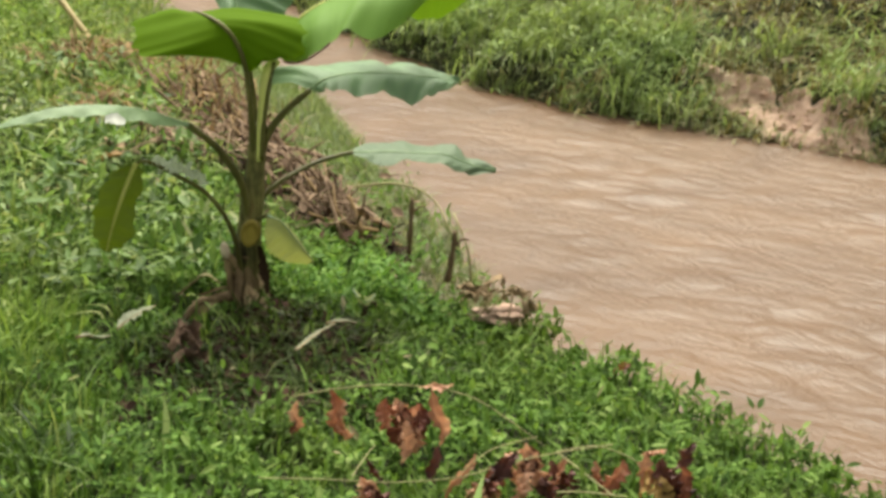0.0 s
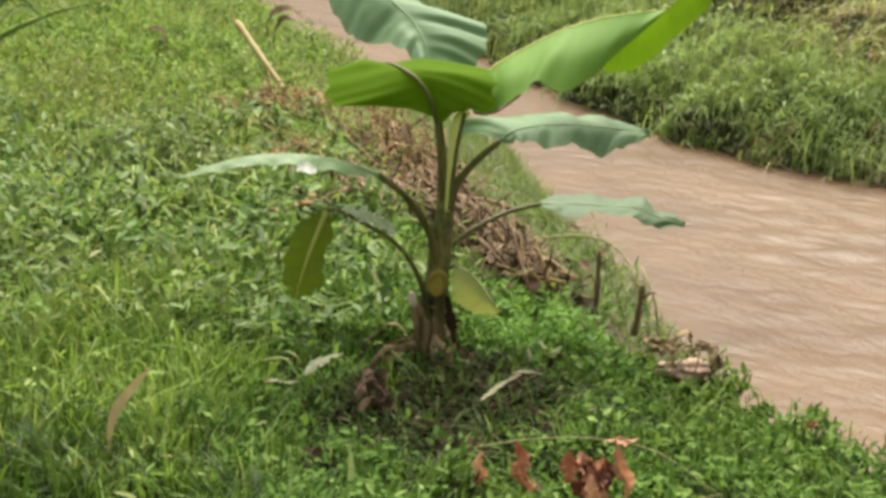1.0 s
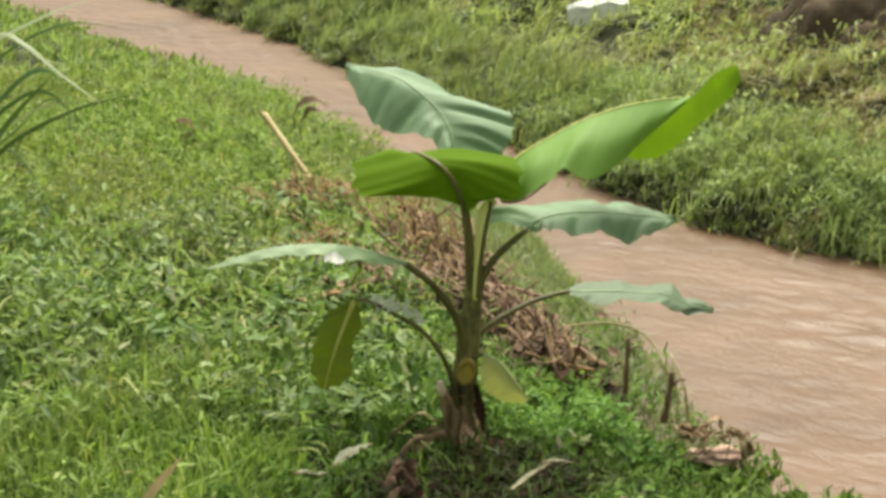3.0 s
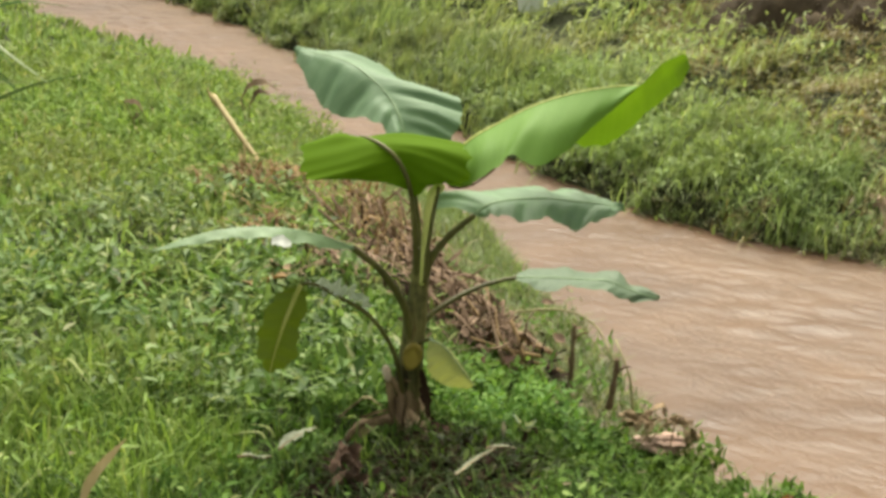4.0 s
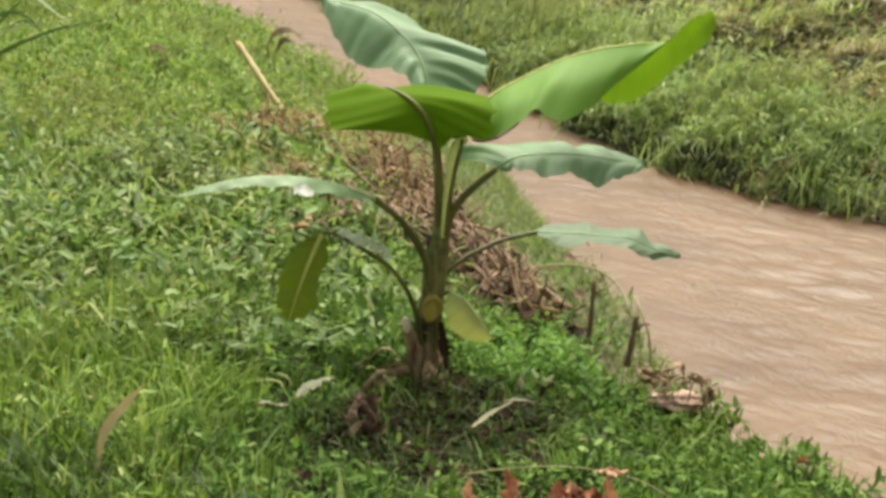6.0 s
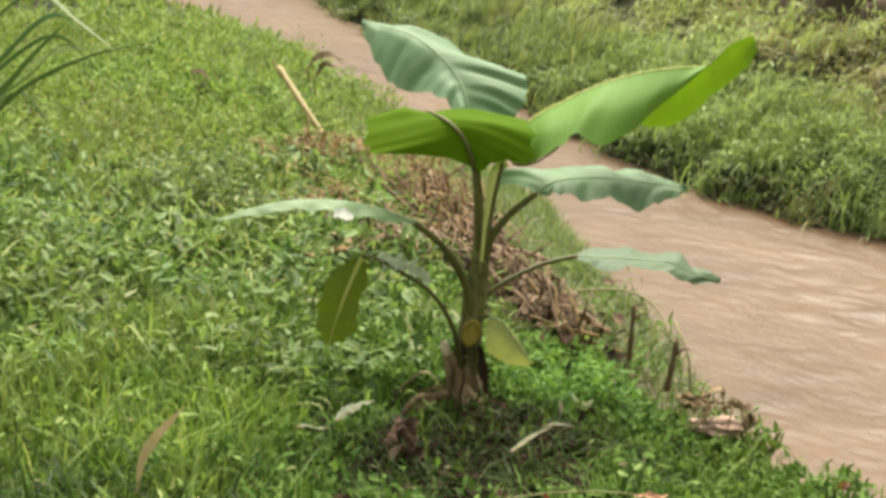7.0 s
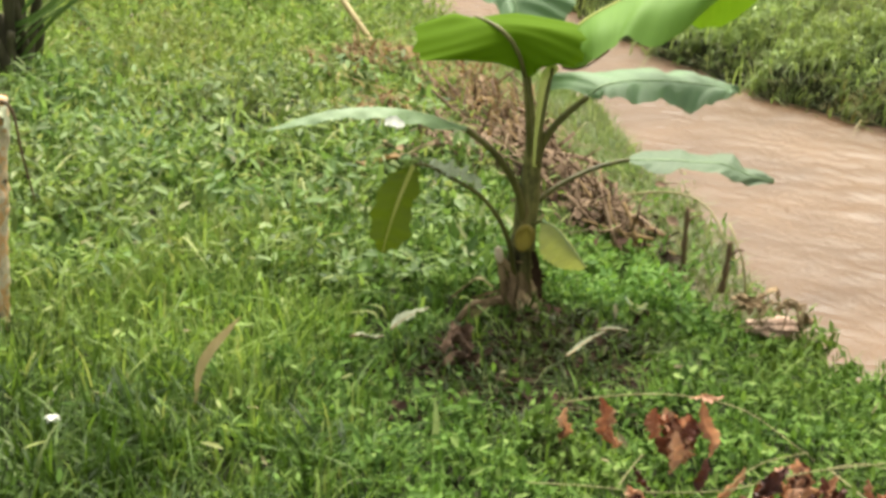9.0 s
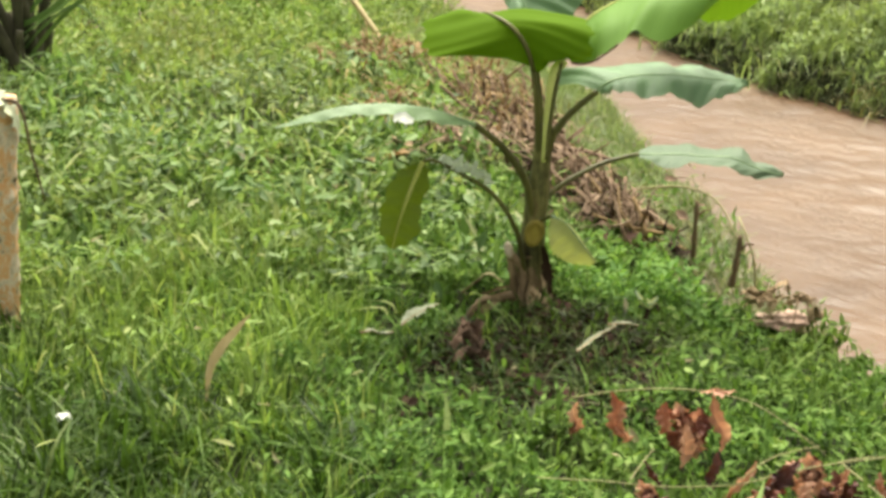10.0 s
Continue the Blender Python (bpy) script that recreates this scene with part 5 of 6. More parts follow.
# ---- the fallen branch with rusty leaves ----
branch = thing("fallen_branch", (0.441, -1.240, 0.000), "fallen branch with rust-red withered leaves lying on weeds", "branch")
for k, (pts, a, b) in enumerate([
        ([(0.099, -1.350, 0.238), (0.214, -1.370, 0.264), (0.338, -1.400, 0.283), (0.441, -1.420, 0.281), (0.556, -1.450, 0.259), (0.676, -1.500, 0.187), (0.72, -1.53, 0.160)], 0.0045, 0.0025),
        ([(0.016, -1.650, 0.152), (0.164, -1.660, 0.148), (0.324, -1.670, 0.138), (0.484, -1.670, 0.144), (0.606, -1.640, 0.161), (0.718, -1.600, 0.167), (0.887, -1.550, 0.167)], 0.003, 0.004),
        ([(0.237, -1.670, 0.155), (0.274, -1.600, 0.176), (0.300, -1.560, 0.189)], 0.004, 0.003),
        ([(0.499, -1.650, 0.147), (0.583, -1.600, 0.185), (0.697, -1.550, 0.193)], 0.003, 0.003),
        ([(0.747, -1.550, 0.152), (0.838, -1.550, 0.164), (0.924, -1.550, 0.134), (0.990, -1.580, 0.096)], 0.003, 0.003),
        ([(0.747, -1.550, 0.152), (0.795, -1.650, 0.141), (0.866, -1.720, 0.100)], 0.004, 0.005),
        ([(0.716, -1.760, 0.138), (0.791, -1.760, 0.135), (0.886, -1.760, 0.120)], 0.004, 0.004)]):
    part("twig", tube("twig", pts, a * 0.55, b * 0.45, M_TWIG, 30, 6, 0.05, 40 + k), M_TWIG, branch)


def hanging_leaf(stem_at, down, width, material, seed, parent):
    """A withered leaf hanging from a twig, folded and twisted."""
    r = np.random.default_rng(seed)
    a = Vector(stem_at)
    d = Vector(down)
    side = Vector((math.cos(seed * 1.9), 0.6 * math.sin(seed * 1.9), 0.1)).normalized()
    pts = [tuple(a), tuple(a + d * 0.33 + side * 0.008), tuple(a + d * 0.7 - side * 0.006), tuple(a + d + side * 0.012)]
    s = (side.x, side.y - 0.8, side.z)
    o = (-side.x * 0.9, -side.y - 0.7, 0.1)
    w = [0.003, width * 0.8, width, width * 0.75, 0.003]
    return part("leaf", leaf_mesh("leaf", pts, (s, (s[0], s[1] - 0.4, s[2])), (o, o), w, w, material, n=18, m=5, ripple=0.014, seed=seed, teeth=0.14), material, parent)


LEAVES = [((0.118, -1.370, 0.235), (-0.005, -0.01, -0.085), 0.014, 1), ((0.113, -1.380, 0.189), (-0.01, 0, -0.05), 0.008, 0),
          ((0.202, -1.380, 0.266), (0.02, -0.02, -0.12), 0.022, 0), ((0.228, -1.400, 0.198), (0.015, -0.01, -0.06), 0.014, 0),
          ((0.360, -1.400, 0.247), (0.035, -0.02, -0.11), 0.028, 0), ((0.374, -1.400, 0.238), (0.0, -0.02, -0.13), 0.03, 0),
          ((0.421, -1.420, 0.236), (-0.02, -0.02, -0.13), 0.03, 0), ((0.450, -1.430, 0.277), (0.03, -0.02, -0.14), 0.02, 0),
          ((0.399, -1.450, 0.196), (0.0, -0.02, -0.07), 0.028, 0), ((0.419, -1.430, 0.285), (0.08, 0.0, 0.0), 0.016, 1),
          ((0.332, -1.400, 0.243), (0.03, -0.01, -0.04), 0.018, 0),
          ((0.274, -1.600, 0.176), (0.05, -0.02, -0.07), 0.014, 2), ((0.257, -1.670, 0.155), (0.02, -0.02, -0.06), 0.026, 0), ((0.283, -1.680, 0.142), (0.03, -0.02, -0.05), 0.026, 0),
          ((0.631, -1.580, 0.169), (-0.06, -0.03, -0.10), 0.03, 0), ((0.680, -1.580, 0.182), (-0.01, -0.03, -0.08), 0.022, 2), ((0.691, -1.600, 0.175), (0.02, -0.03, -0.11), 0.032, 0),
          ((0.726, -1.600, 0.152), (0.03, -0.03, -0.09), 0.026, 0), ((0.588, -1.650, 0.156), (-0.05, -0.03, -0.07), 0.03, 0), ((0.637, -1.650, 0.139), (0.0, -0.03, -0.07), 0.03, 0),
          ((0.544, -1.680, 0.133), (-0.03, -0.03, -0.05), 0.026, 0), ((0.699, -1.650, 0.130), (0.03, -0.03, -0.06), 0.026, 2), ((0.659, -1.580, 0.175), (-0.05, 0.0, -0.02), 0.018, 1),
          ((0.969, -1.600, 0.165), (-0.02, -0.03, -0.10), 0.02, 0), ((0.967, -1.620, 0.137), (-0.04, -0.03, -0.10), 0.028, 1), ((1.016, -1.620, 0.128), (0.03, -0.03, -0.08), 0.026, 0),
          ((1.044, -1.620, 0.119), (0.03, -0.03, -0.08), 0.024, 2), ((0.982, -1.650, 0.127), (0.0, -0.03, -0.08), 0.03, 1), ((0.949, -1.600, 0.159), (0.05, 0.0, 0.01), 0.014, 0)]
r = np.random.default_rng(17)
for c0, cnt, sx in (((0.654, -1.620, 0.167), 9, 0.10), ((0.994, -1.620, 0.140), 6, 0.06), ((0.396, -1.420, 0.221), 5, 0.05)):
    for k in range(cnt):
        LEAVES.append(((c0[0] + r.normal(0, sx), c0[1] + r.normal(0, 0.03), c0[2] + r.normal(0, 0.025)), (r.normal(0, 0.035), -0.03, -r.uniform(0.05, 0.11)), r.uniform(0.014, 0.026), int(r.choice([0, 0, 0, 2, 1]))))
for k, (at, down, w, m) in enumerate(LEAVES):
    hanging_leaf(at, down, w * 1.35, ((M_SALMON, M_MAROON, M_RUST, M_SALMON)[k % 4] if m == 0 else (M_RUST, M_OCHRE if k in (24, 27) else M_SALMON, M_MAROON)[m]), 200 + k, branch)

# ---- things on the far bank ----
slab_at = tuple(Vector((0.975, 8.14, 0.372)))
bm = bmesh.new()
bmesh.ops.create_cube(bm, size=1.0)
bmesh.ops.subdivide_edges(bm, edges=bm.edges[:], cuts=5, use_grid_fill=True)
for v in bm.verts:
    k = 1 - 0.25 * (abs(v.co.x) * 2) ** 8
    v.co = Vector((v.co.x * 0.42, v.co.y * 0.2 * k, v.co.z * 0.14 * k + 0.05 * noise.noise(v.co * 4)))
    v.co = Matrix.Rotation(-0.08, 3, "Y") @ v.co + Vector(slab_at)
me = bpy.data.meshes.new("concrete_block")
bm.to_mesh(me)
bm.free()
me.materials.append(M_SLAB)
tagged(new("concrete_block", me), "pale weathered concrete block half sunk in grass", "concrete block")
# a low dark brown mound, its edge sinking into the slope
mc = Vector((2.52, 6.32, 0.652))
ux, uy = np.meshgrid(np.linspace(-1.2, 1.2, 70), np.linspace(-1.2, 1.2, 70), indexing="xy")
ux, uy = ux.ravel(), uy.ravel()
ex, ey = mc.x + 0.95 * ux, mc.y + 0.95 * uy
edge = np.clip(1.05 - np.hypot(ux, uy) + 0.16 * wave_noise(ex, ey, 0.5, 132), 0, 1)
ez = ground_z(ex, ey) - 0.05 + 0.24 * smooth(0, 0.8, edge) + smooth(0, 0.3, edge) * 0.045 * wave_noise(ex, ey, 0.22, 133, 4)
i, j = np.meshgrid(np.arange(69), np.arange(69), indexing="ij")
ef = np.stack([i * 70 + j, i * 70 + j + 1, (i + 1) * 70 + j + 1, (i + 1) * 70 + j], -1).reshape(-1, 4)
tagged(new("dark_mound", mesh_from("dark_mound", np.stack([ex, ey, ez], 1), [ef], M_EARTH)), "dark brown mound on the far bank", "mound")
clod("litter_scrap", tuple(Vector((2.563, 3.212, 0.033)) + Vector((0, 0, 0.05))), (0.04, 0.05, 0.012), M_LITTER, "small pale scrap lying on the far bank", "litter", 5, 0.3)
clod("litter_scrap", (-0.006, 7.370, -0.054), (0.018, 0.02, 0.035), M_SLAB, "small pale scrap caught in grass", "litter", 6, 0.3)

# ---- at the meadow's edge: a clump of cane, a post, a small flower ----
cane = thing("cane_clump", ground_at(-2.30, 2.95), "clump of dark green cane with long arching leaves", "cane")
r = np.random.default_rng(9)
for k in range(16):
    x, y = -2.29 + r.normal(0, 0.075), 2.95 + r.normal(0, 0.09)
    p = ground_at(x, y)
    top = (x + r.normal(0, 0.08), y + r.normal(0, 0.08), p[2] + r.uniform(0.35, 0.85))
    part("cane_stem", tube("cane_stem", [p, ((x + top[0]) / 2 + r.normal(0, 0.02), (y + top[1]) / 2, (p[2] + top[2]) / 2), top], 0.034, 0.018, M_CANE_STEM, 14, 7, 0.08, k), M_CANE_STEM, cane)
CANE = [([(-2.31, 2.9, 0.35), (-2.111, 2.850, 0.455), (-1.938, 2.800, 0.639), (-1.748, 2.750, 0.824)], 0.016),
        ([(-2.31, 2.9, 0.8), (-2.015, 2.800, 0.977), (-1.873, 2.700, 0.951), (-1.714, 2.600, 0.841), (-1.522, 2.500, 0.721)], 0.013),
        ([(-2.31, 2.9, 0.3), (-1.947, 2.700, 0.557), (-1.770, 2.600, 0.720), (-1.656, 2.500, 0.686), (-1.617, 2.450, 0.597)], 0.010)]
for k in range(7):
    az = r.uniform(-1.5, 1.6)
    L = r.uniform(0.45, 0.95)
    z0 = r.uniform(0.05, 0.9)
    CANE.append(([(-2.31, 2.9, z0), (-2.31 + 0.3 * L * math.cos(az), 2.9 + 0.3 * L * math.sin(az), z0 + 0.32 * L),
                  (-2.31 + 0.65 * L * math.cos(az), 2.9 + 0.65 * L * math.sin(az), z0 + 0.5 * L),
                  (-2.31 + 0.95 * L * math.cos(az), 2.9 + 0.95 * L * math.sin(az), z0 + r.uniform(-0.05, 0.6) * L)], r.uniform(0.008, 0.015)))
for k, (pts, w) in enumerate(CANE):
    d = Vector(pts[-1]) - Vector(pts[0])
    s = d.cross(Vector((r.normal(0, 0.5), -1.0, 0.5 + r.normal(0, 0.4)))).normalized()
    w *= 1.05
    ws = [w * 0.7, w, w, w * 0.85, w * 0.5, 0.001]
    part("leaf", leaf_mesh("leaf", pts, (tuple(s), tuple(s)), ((-s.x, -s.y + 0.3, -s.z), (-s.x, -s.y + 0.3, -s.z)), ws, ws, (M_CANE_PALE if k in (1, 6, 9) else M_CANE), n=26, m=3, ripple=0.002, seed=300 + k), M_CANE, cane)

pb = (-1.613, -0.283, 0.000)
pt = (-1.567, -0.250, 0.768)
post = thing("post", pb, "weathered wooden post with peeling orange-brown bark", "post")
part("shaft", tube("shaft", [(pb[0], pb[1], pb[2] - 0.05), ((pb[0] + pt[0]) / 2 + 0.004, pb[1], pt[2] / 2), pt], 0.050, 0.046, M_POST, 60, 18, 0.05, 8, lambda u: 1 + 0.05 * np.sin(u * 23)), M_POST, post)
part("dry_wrap", leaf_mesh("dry_wrap", [(pt[0] - 0.08, pt[1] - 0.03, pt[2] + 0.06), (pt[0] - 0.02, pt[1] - 0.05, pt[2] + 0.03), (pt[0] + 0.035, pt[1] - 0.05, pt[2] - 0.03), (pt[0] + 0.055, pt[1] - 0.04, pt[2] - 0.11)],
                           ((0.2, -0.6, -0.3), (0.1, -0.6, -0.1)), ((0.2, 0.9, 0.1), (0.1, 0.9, 0)), [0.03, 0.055, 0.055, 0.045, 0.01], [0.02, 0.04, 0.04, 0.03, 0.005], M_BLEACH, n=20, m=4, seed=70), M_BLEACH, post, "pale dry leaf draped over the top")
part("hanging_stalk", tube("hanging_stalk", [(pt[0], pt[1] - 0.05, pt[2] + 0.0), (-1.503, -0.300, 0.746), (-1.479, -0.300, 0.608), (-1.451, -0.290, 0.457)], 0.006, 0.003, M_STUMP, 20, 6, 0.08, 71), M_STUMP, post, "thin dark stalk hanging from the top")

fl = thing("flower", ground_at(-1.225, -1.15), "small white wild flower head in the grass", "flower")
fa = Vector((-1.235, -1.150, 0.100))
part("stalk", tube("stalk", [ground_at(fa.x + 0.01, fa.y), (fa.x + 0.004, fa.y, fa.z * 0.6), tuple(fa)], 0.003, 0.002, M_GRASS, 10, 5), M_GRASS, fl)
for k in range(9):
    a = k / 9 * 6.283
    e = 0.022 + 0.006 * math.sin(3 * k)
    o = (fa.x + e * math.cos(a), fa.y + e * math.sin(a), fa.z + 0.008 * math.sin(2 * k))
    s = (-math.sin(a), math.cos(a), 0.2)
    part("petal", leaf_mesh("petal", [tuple(fa), ((fa.x + o[0]) / 2, (fa.y + o[1]) / 2, fa.z + 0.01), o], (s, s), ((-s[0], -s[1], 0.2),) * 2, [0.002, 0.007, 0.008, 0.002], [0.002, 0.007, 0.008, 0.002], M_PETAL, n=6, m=2, ripple=0.001, seed=k), M_PETAL, fl)

# ---- the growth on the banks ----


def scatter(n, x0, x1, y0, y1, seed, keep=None):
    r = np.random.default_rng(seed)
    x, y = r.uniform(x0, x1, n), r.uniform(y0, y1, n)
    dn, df = banks(x, y)
    ok = keep(x, y, dn, df, r) if keep is not None else dn > 0
    x, y = x[ok], y[ok]
    return np.stack([x, y, ground_z(x, y)], 1), r


def stuff(name, mesh, material, label, category):
    return tagged(part(name, mesh, material), label, category, kind="stuff")


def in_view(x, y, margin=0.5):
    """The wedge of both banks in the camera's view, opening upstream, where the growth is dense."""
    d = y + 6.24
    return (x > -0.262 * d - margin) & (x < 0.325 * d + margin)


def open_slope(x, y):
    return ~slip_bare(x, y) & (np.hypot(x - mc.x, y - mc.y) > 0.58 + 0.22 * wave_noise(x, y, 0.5, 134))


SLIP_A, SLIP_B = Vector((2.17, 3.24, 0)), Vector((2.82, 2.40, 0))
SLIP_U = (SLIP_B - SLIP_A).to_2d().normalized()
SLIP_L = (SLIP_B - SLIP_A).to_2d().length


def slip_coords(x, y):
    """Along and across the clay slip."""
    dx, dy = x - SLIP_A.x, y - SLIP_A.y
    return (dx * SLIP_U.x + dy * SLIP_U.y) / SLIP_L, -dx * SLIP_U.y + dy * SLIP_U.x


def slip_edge(x, y):
    """0 on the slip's wandering outline, positive inside it."""
    s, t = slip_coords(x, y)
    half = 0.175 * np.sqrt(np.clip(1 - (2 * s - 1) ** 2, 0, 1)) * (1.0 - 0.42 * s)
    return half - np.abs(t - 0.075 + 0.085 * s) + 0.045 * wave_noise(x, y, 0.3, 101, 3) - 0.25 * np.clip(np.abs(s - 0.55) - 0.55, 0, 9)


def slip_bare(x, y):
    return slip_edge(x, y) > 0.03


def gloom(x, y):
    """Weight of the thin dark growth in the low corner by the post."""
    return smooth(-0.3, -0.85, y + 0.25 * wave_noise(x, y, 0.7, 77)) * np.maximum(smooth(-0.7, -1.05, x + 0.2 * wave_noise(x, y, 0.6, 147)), 0.4 * smooth(-0.85, -1.15, y) * smooth(-0.25, -0.6, x))


def turf(x, y):
    """Weight of the upright light grass: the near meadow away from the plant."""
    return smooth(1.0, 0.2, y + 0.35 * wave_noise(x, y, 0.8, 141)) * smooth(-0.3, -0.8, x + 0.25 * wave_noise(x, y, 0.7, 142)) * (1 - 0.97 * gloom(x, y))


def upland(x, y):
    """Weight of the short yellow-green growth of the farther meadow."""
    return smooth(2.6, 3.7, y + 0.5 * wave_noise(x, y, 1.0, 143))


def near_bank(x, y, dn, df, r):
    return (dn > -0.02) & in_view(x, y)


# creeping weeds round the plant and along the shore
p, r = scatter(215000, -3.4, 2.6, -2.6, 2.2, 61, lambda x, y, dn, df, r: near_bank(x, y, dn, df, r) & (r.random(len(x)) < 0.12 + 0.88 * np.maximum(smooth(0.27, 0.48, dn), smooth(0.28, 0.05, y))) & (r.random(len(x)) < (0.4 + 0.6 * smooth(-1.1, -0.2, x + 0.5 * wave_noise(x, y, 1.1, 71))) * (1 - 0.75 * gloom(x, y))) & (r.random(len(x)) < 0.07 + 0.93 * smooth(-0.45 + 0.4 * smooth(-0.3, -0.7, x), 0.05 + 0.4 * smooth(-0.3, -0.7, x), wave_noise(x, y, 0.15, 102, 2))) & (r.random(len(x)) < 0.05 + 0.95 * smooth(0.7, 1.15, np.hypot((x - 0.04) / 0.44, (y + 0.50) / 0.43) + 0.2 * wave_noise(x, y, 0.3, 103))))
hump = np.clip(0.5 + 0.75 * wave_noise(p[:, 0], p[:, 1], 0.26, 72, 2), 0.03, 1.3)
foot = np.hypot(p[:, 0] + 0.02, (p[:, 1] + 0.12) * 0.9) * 1.2
hump *= 0.55 + 0.45 * smooth(0.06, 0.26, foot)
p[:, 2] += 0.015 + r.uniform(0.25, 1.0, len(p)) * 0.095 * hump
v, f = leaflets(p, 0.038, 0.75, 62, 0.38)
stuff("creeping_weeds", mesh_from("creeping_weeds", v, [f], M_WEED), M_WEED, "low creeping weeds with small rounded green leaves", "weeds")

# thin muddy grass where the shore is wet
p, r = scatter(21000, -0.6, 1.9, 0.1, 3.2, 116, lambda x, y, dn, df, r: (dn > -0.04) & (dn < 0.34 + 0.1 * wave_noise(x, y, 0.4, 117)))
v, q, t = blades(p, 0.085, 0.008, 0.9, 118)
stuff("muddy_grass", mesh_from("muddy_grass", v, [q, t], M_MUD_GRASS), M_MUD_GRASS, "thin grey-green grass over the muddy shore", "grass")

# paler weeds over the meadow, with hollows between them
p, r = scatter(185000, -5.0, 0.8, -1.5, 7.5, 63, lambda x, y, dn, df, r: near_bank(x, y, dn, df, r) & ((dn > 0.6 + 0.15 * wave_noise(x, y, 0.5, 131)) | (y > 5)) & (r.random(len(x)) < np.maximum(smooth(0.3, 2.0, y + 0.6 * wave_noise(x, y, 0.9, 73)), 0.5 * smooth(-0.3, -1.2, x) * (1 - 0.9 * gloom(x, y)))) & (r.random(len(x)) < 0.08 + 0.92 * smooth(-0.22 - 0.5 * upland(x, y), 0.22 - 0.5 * upland(x, y), wave_noise(x, y, 0.19, 104, 2))) & (r.random(len(x)) < np.maximum(upland(x, y), 0.25 + 0.75 * smooth(-0.35, 0.05, wave_noise(x, y, 0.55, 152, 2)))))
hump = np.clip(0.5 + 0.7 * wave_noise(p[:, 0], p[:, 1], 0.30, 74, 2), 0.05, 1.4)
p[:, 2] += 0.02 + r.uniform(0.3, 1, len(p)) * 0.17 * hump
v, f = leaflets(p, 0.050, 0.7, 64, 0.26)
stuff("meadow_weeds", mesh_from("meadow_weeds", v, [f], M_WEED_LIGHT), M_WEED_LIGHT, "yellow-green meadow weeds with small leaves", "weeds")

# broader-leaved creepers trailing over the middle of the meadow
p, r = scatter(26000, -3.4, 0.1, 0.0, 3.6, 144, lambda x, y, dn, df, r: near_bank(x, y, dn, df, r) & (dn > 0.8) & (r.random(len(x)) < (1 - upland(x, y)) * (1 - 0.7 * turf(x, y))) & (wave_noise(x, y, 0.19, 104, 2) > -0.12) & (wave_noise(x, y, 0.55, 152, 2) > -0.25))
p[:, 2] += 0.07 + r.uniform(0, 1, len(p)) * 0.11
v, f = leaflets(p, 0.060, 0.7, 146, 0.40)
stuff("creepers", mesh_from("creepers", v, [f], M_CREEPER), M_CREEPER, "broad-leaved green creepers trailing over the meadow", "weeds")

# pale runners of the creepers lying over the leaves
p, r = scatter(1100, -3.2, -0.1, -0.2, 3.4, 153, lambda x, y, dn, df, r: near_bank(x, y, dn, df, r) & (dn > 0.7) & (r.random(len(x)) < 1 - upland(x, y)))
p[:, 2] += r.uniform(0.06, 0.13, len(p))
v, q, t = blades(p, 0.17, 0.010, 2.0, 154, 6, 1.25)
stuff("runners", mesh_from("runners", v, [q, t], M_WEED_LIGHT), M_WEED_LIGHT, "pale green runners trailing over the weeds", "weeds")

# grass blades standing in the near meadow, short and thin farther off
p, r = scatter(15000, -4.2, 0.6, -2.6, 7.5, 65, lambda x, y, dn, df, r: near_bank(x, y, dn, df, r) & (dn > 0.5) & (r.random(len(x)) < 0.95 * turf(x, y) + 0.45 * upland(x, y) + 0.04))
tall = 0.09 + 0.085 * turf(p[:, 0], p[:, 1])
v, q, t = tufts(p, 9, np.repeat(tall, 9), 0.0075, 0.035, 0.6, 66, 4)
stuff("meadow_grass", mesh_from("meadow_grass", v, [q, t], M_GRASS), M_GRASS, "fresh light green grass blades in the meadow", "grass")

# lush lighter weeds between the stem and the shore
p, r = scatter(12000, -0.2, 1.15, -0.25, 1.0, 135, lambda x, y, dn, df, r: (dn > 0.30) & (r.random(len(x)) < smooth(1.15, 0.6, np.hypot((x - 0.48) / 0.5, (y - 0.32) / 0.5) + 0.3 * wave_noise(x, y, 0.3, 136))) & (wave_noise(x, y, 0.2, 137, 2) > -0.25))
p[:, 2] += r.uniform(0.03, 0.12, len(p))
v, f = leaflets(p, 0.036, 0.6, 138, 0.42)
stuff("lush_weeds", mesh_from("lush_weeds", v, [f], M_LUSH), M_LUSH, "lush bright green weeds beside the stem", "weeds")

# scattered blades among the weeds
p, r = scatter(19000, -2.0, 2.2, -2.2, 2.4, 67, lambda x, y, dn, df, r: near_bank(x, y, dn, df, r) & (np.hypot((x - 0.06) / 0.40, (y + 0.5) / 0.40) > 1 - 0.7 * (r.random(len(x)) < 0.25)) & (r.random(len(x)) < 1 - 0.75 * gloom(x, y)) & (r.random(len(x)) < 1 - 0.75 * smooth(0.40, 0.30, dn) * smooth(0.0, 0.25, y)))
v, q, t = blades(p, 0.11, 0.007, 0.9, 68)
stuff("shore_grass", mesh_from("shore_grass", v, [q, t], M_WEED), M_WEED, "short green grass blades among the weeds", "grass")

# coarse dark grass in the low corner by the post
p, r = scatter(1500, -2.4, -0.2, -2.4, -0.3, 78, lambda x, y, dn, df, r: in_view(x, y) & (r.random(len(x)) < gloom(x, y)))
v, q, t = tufts(p, 8, 0.17, 0.010, 0.035, 0.8, 79, 4)
stuff("dark_grass", mesh_from("dark_grass", v, [q, t], M_SHADE_GRASS), M_SHADE_GRASS, "coarse dark green grass in the near meadow", "grass")

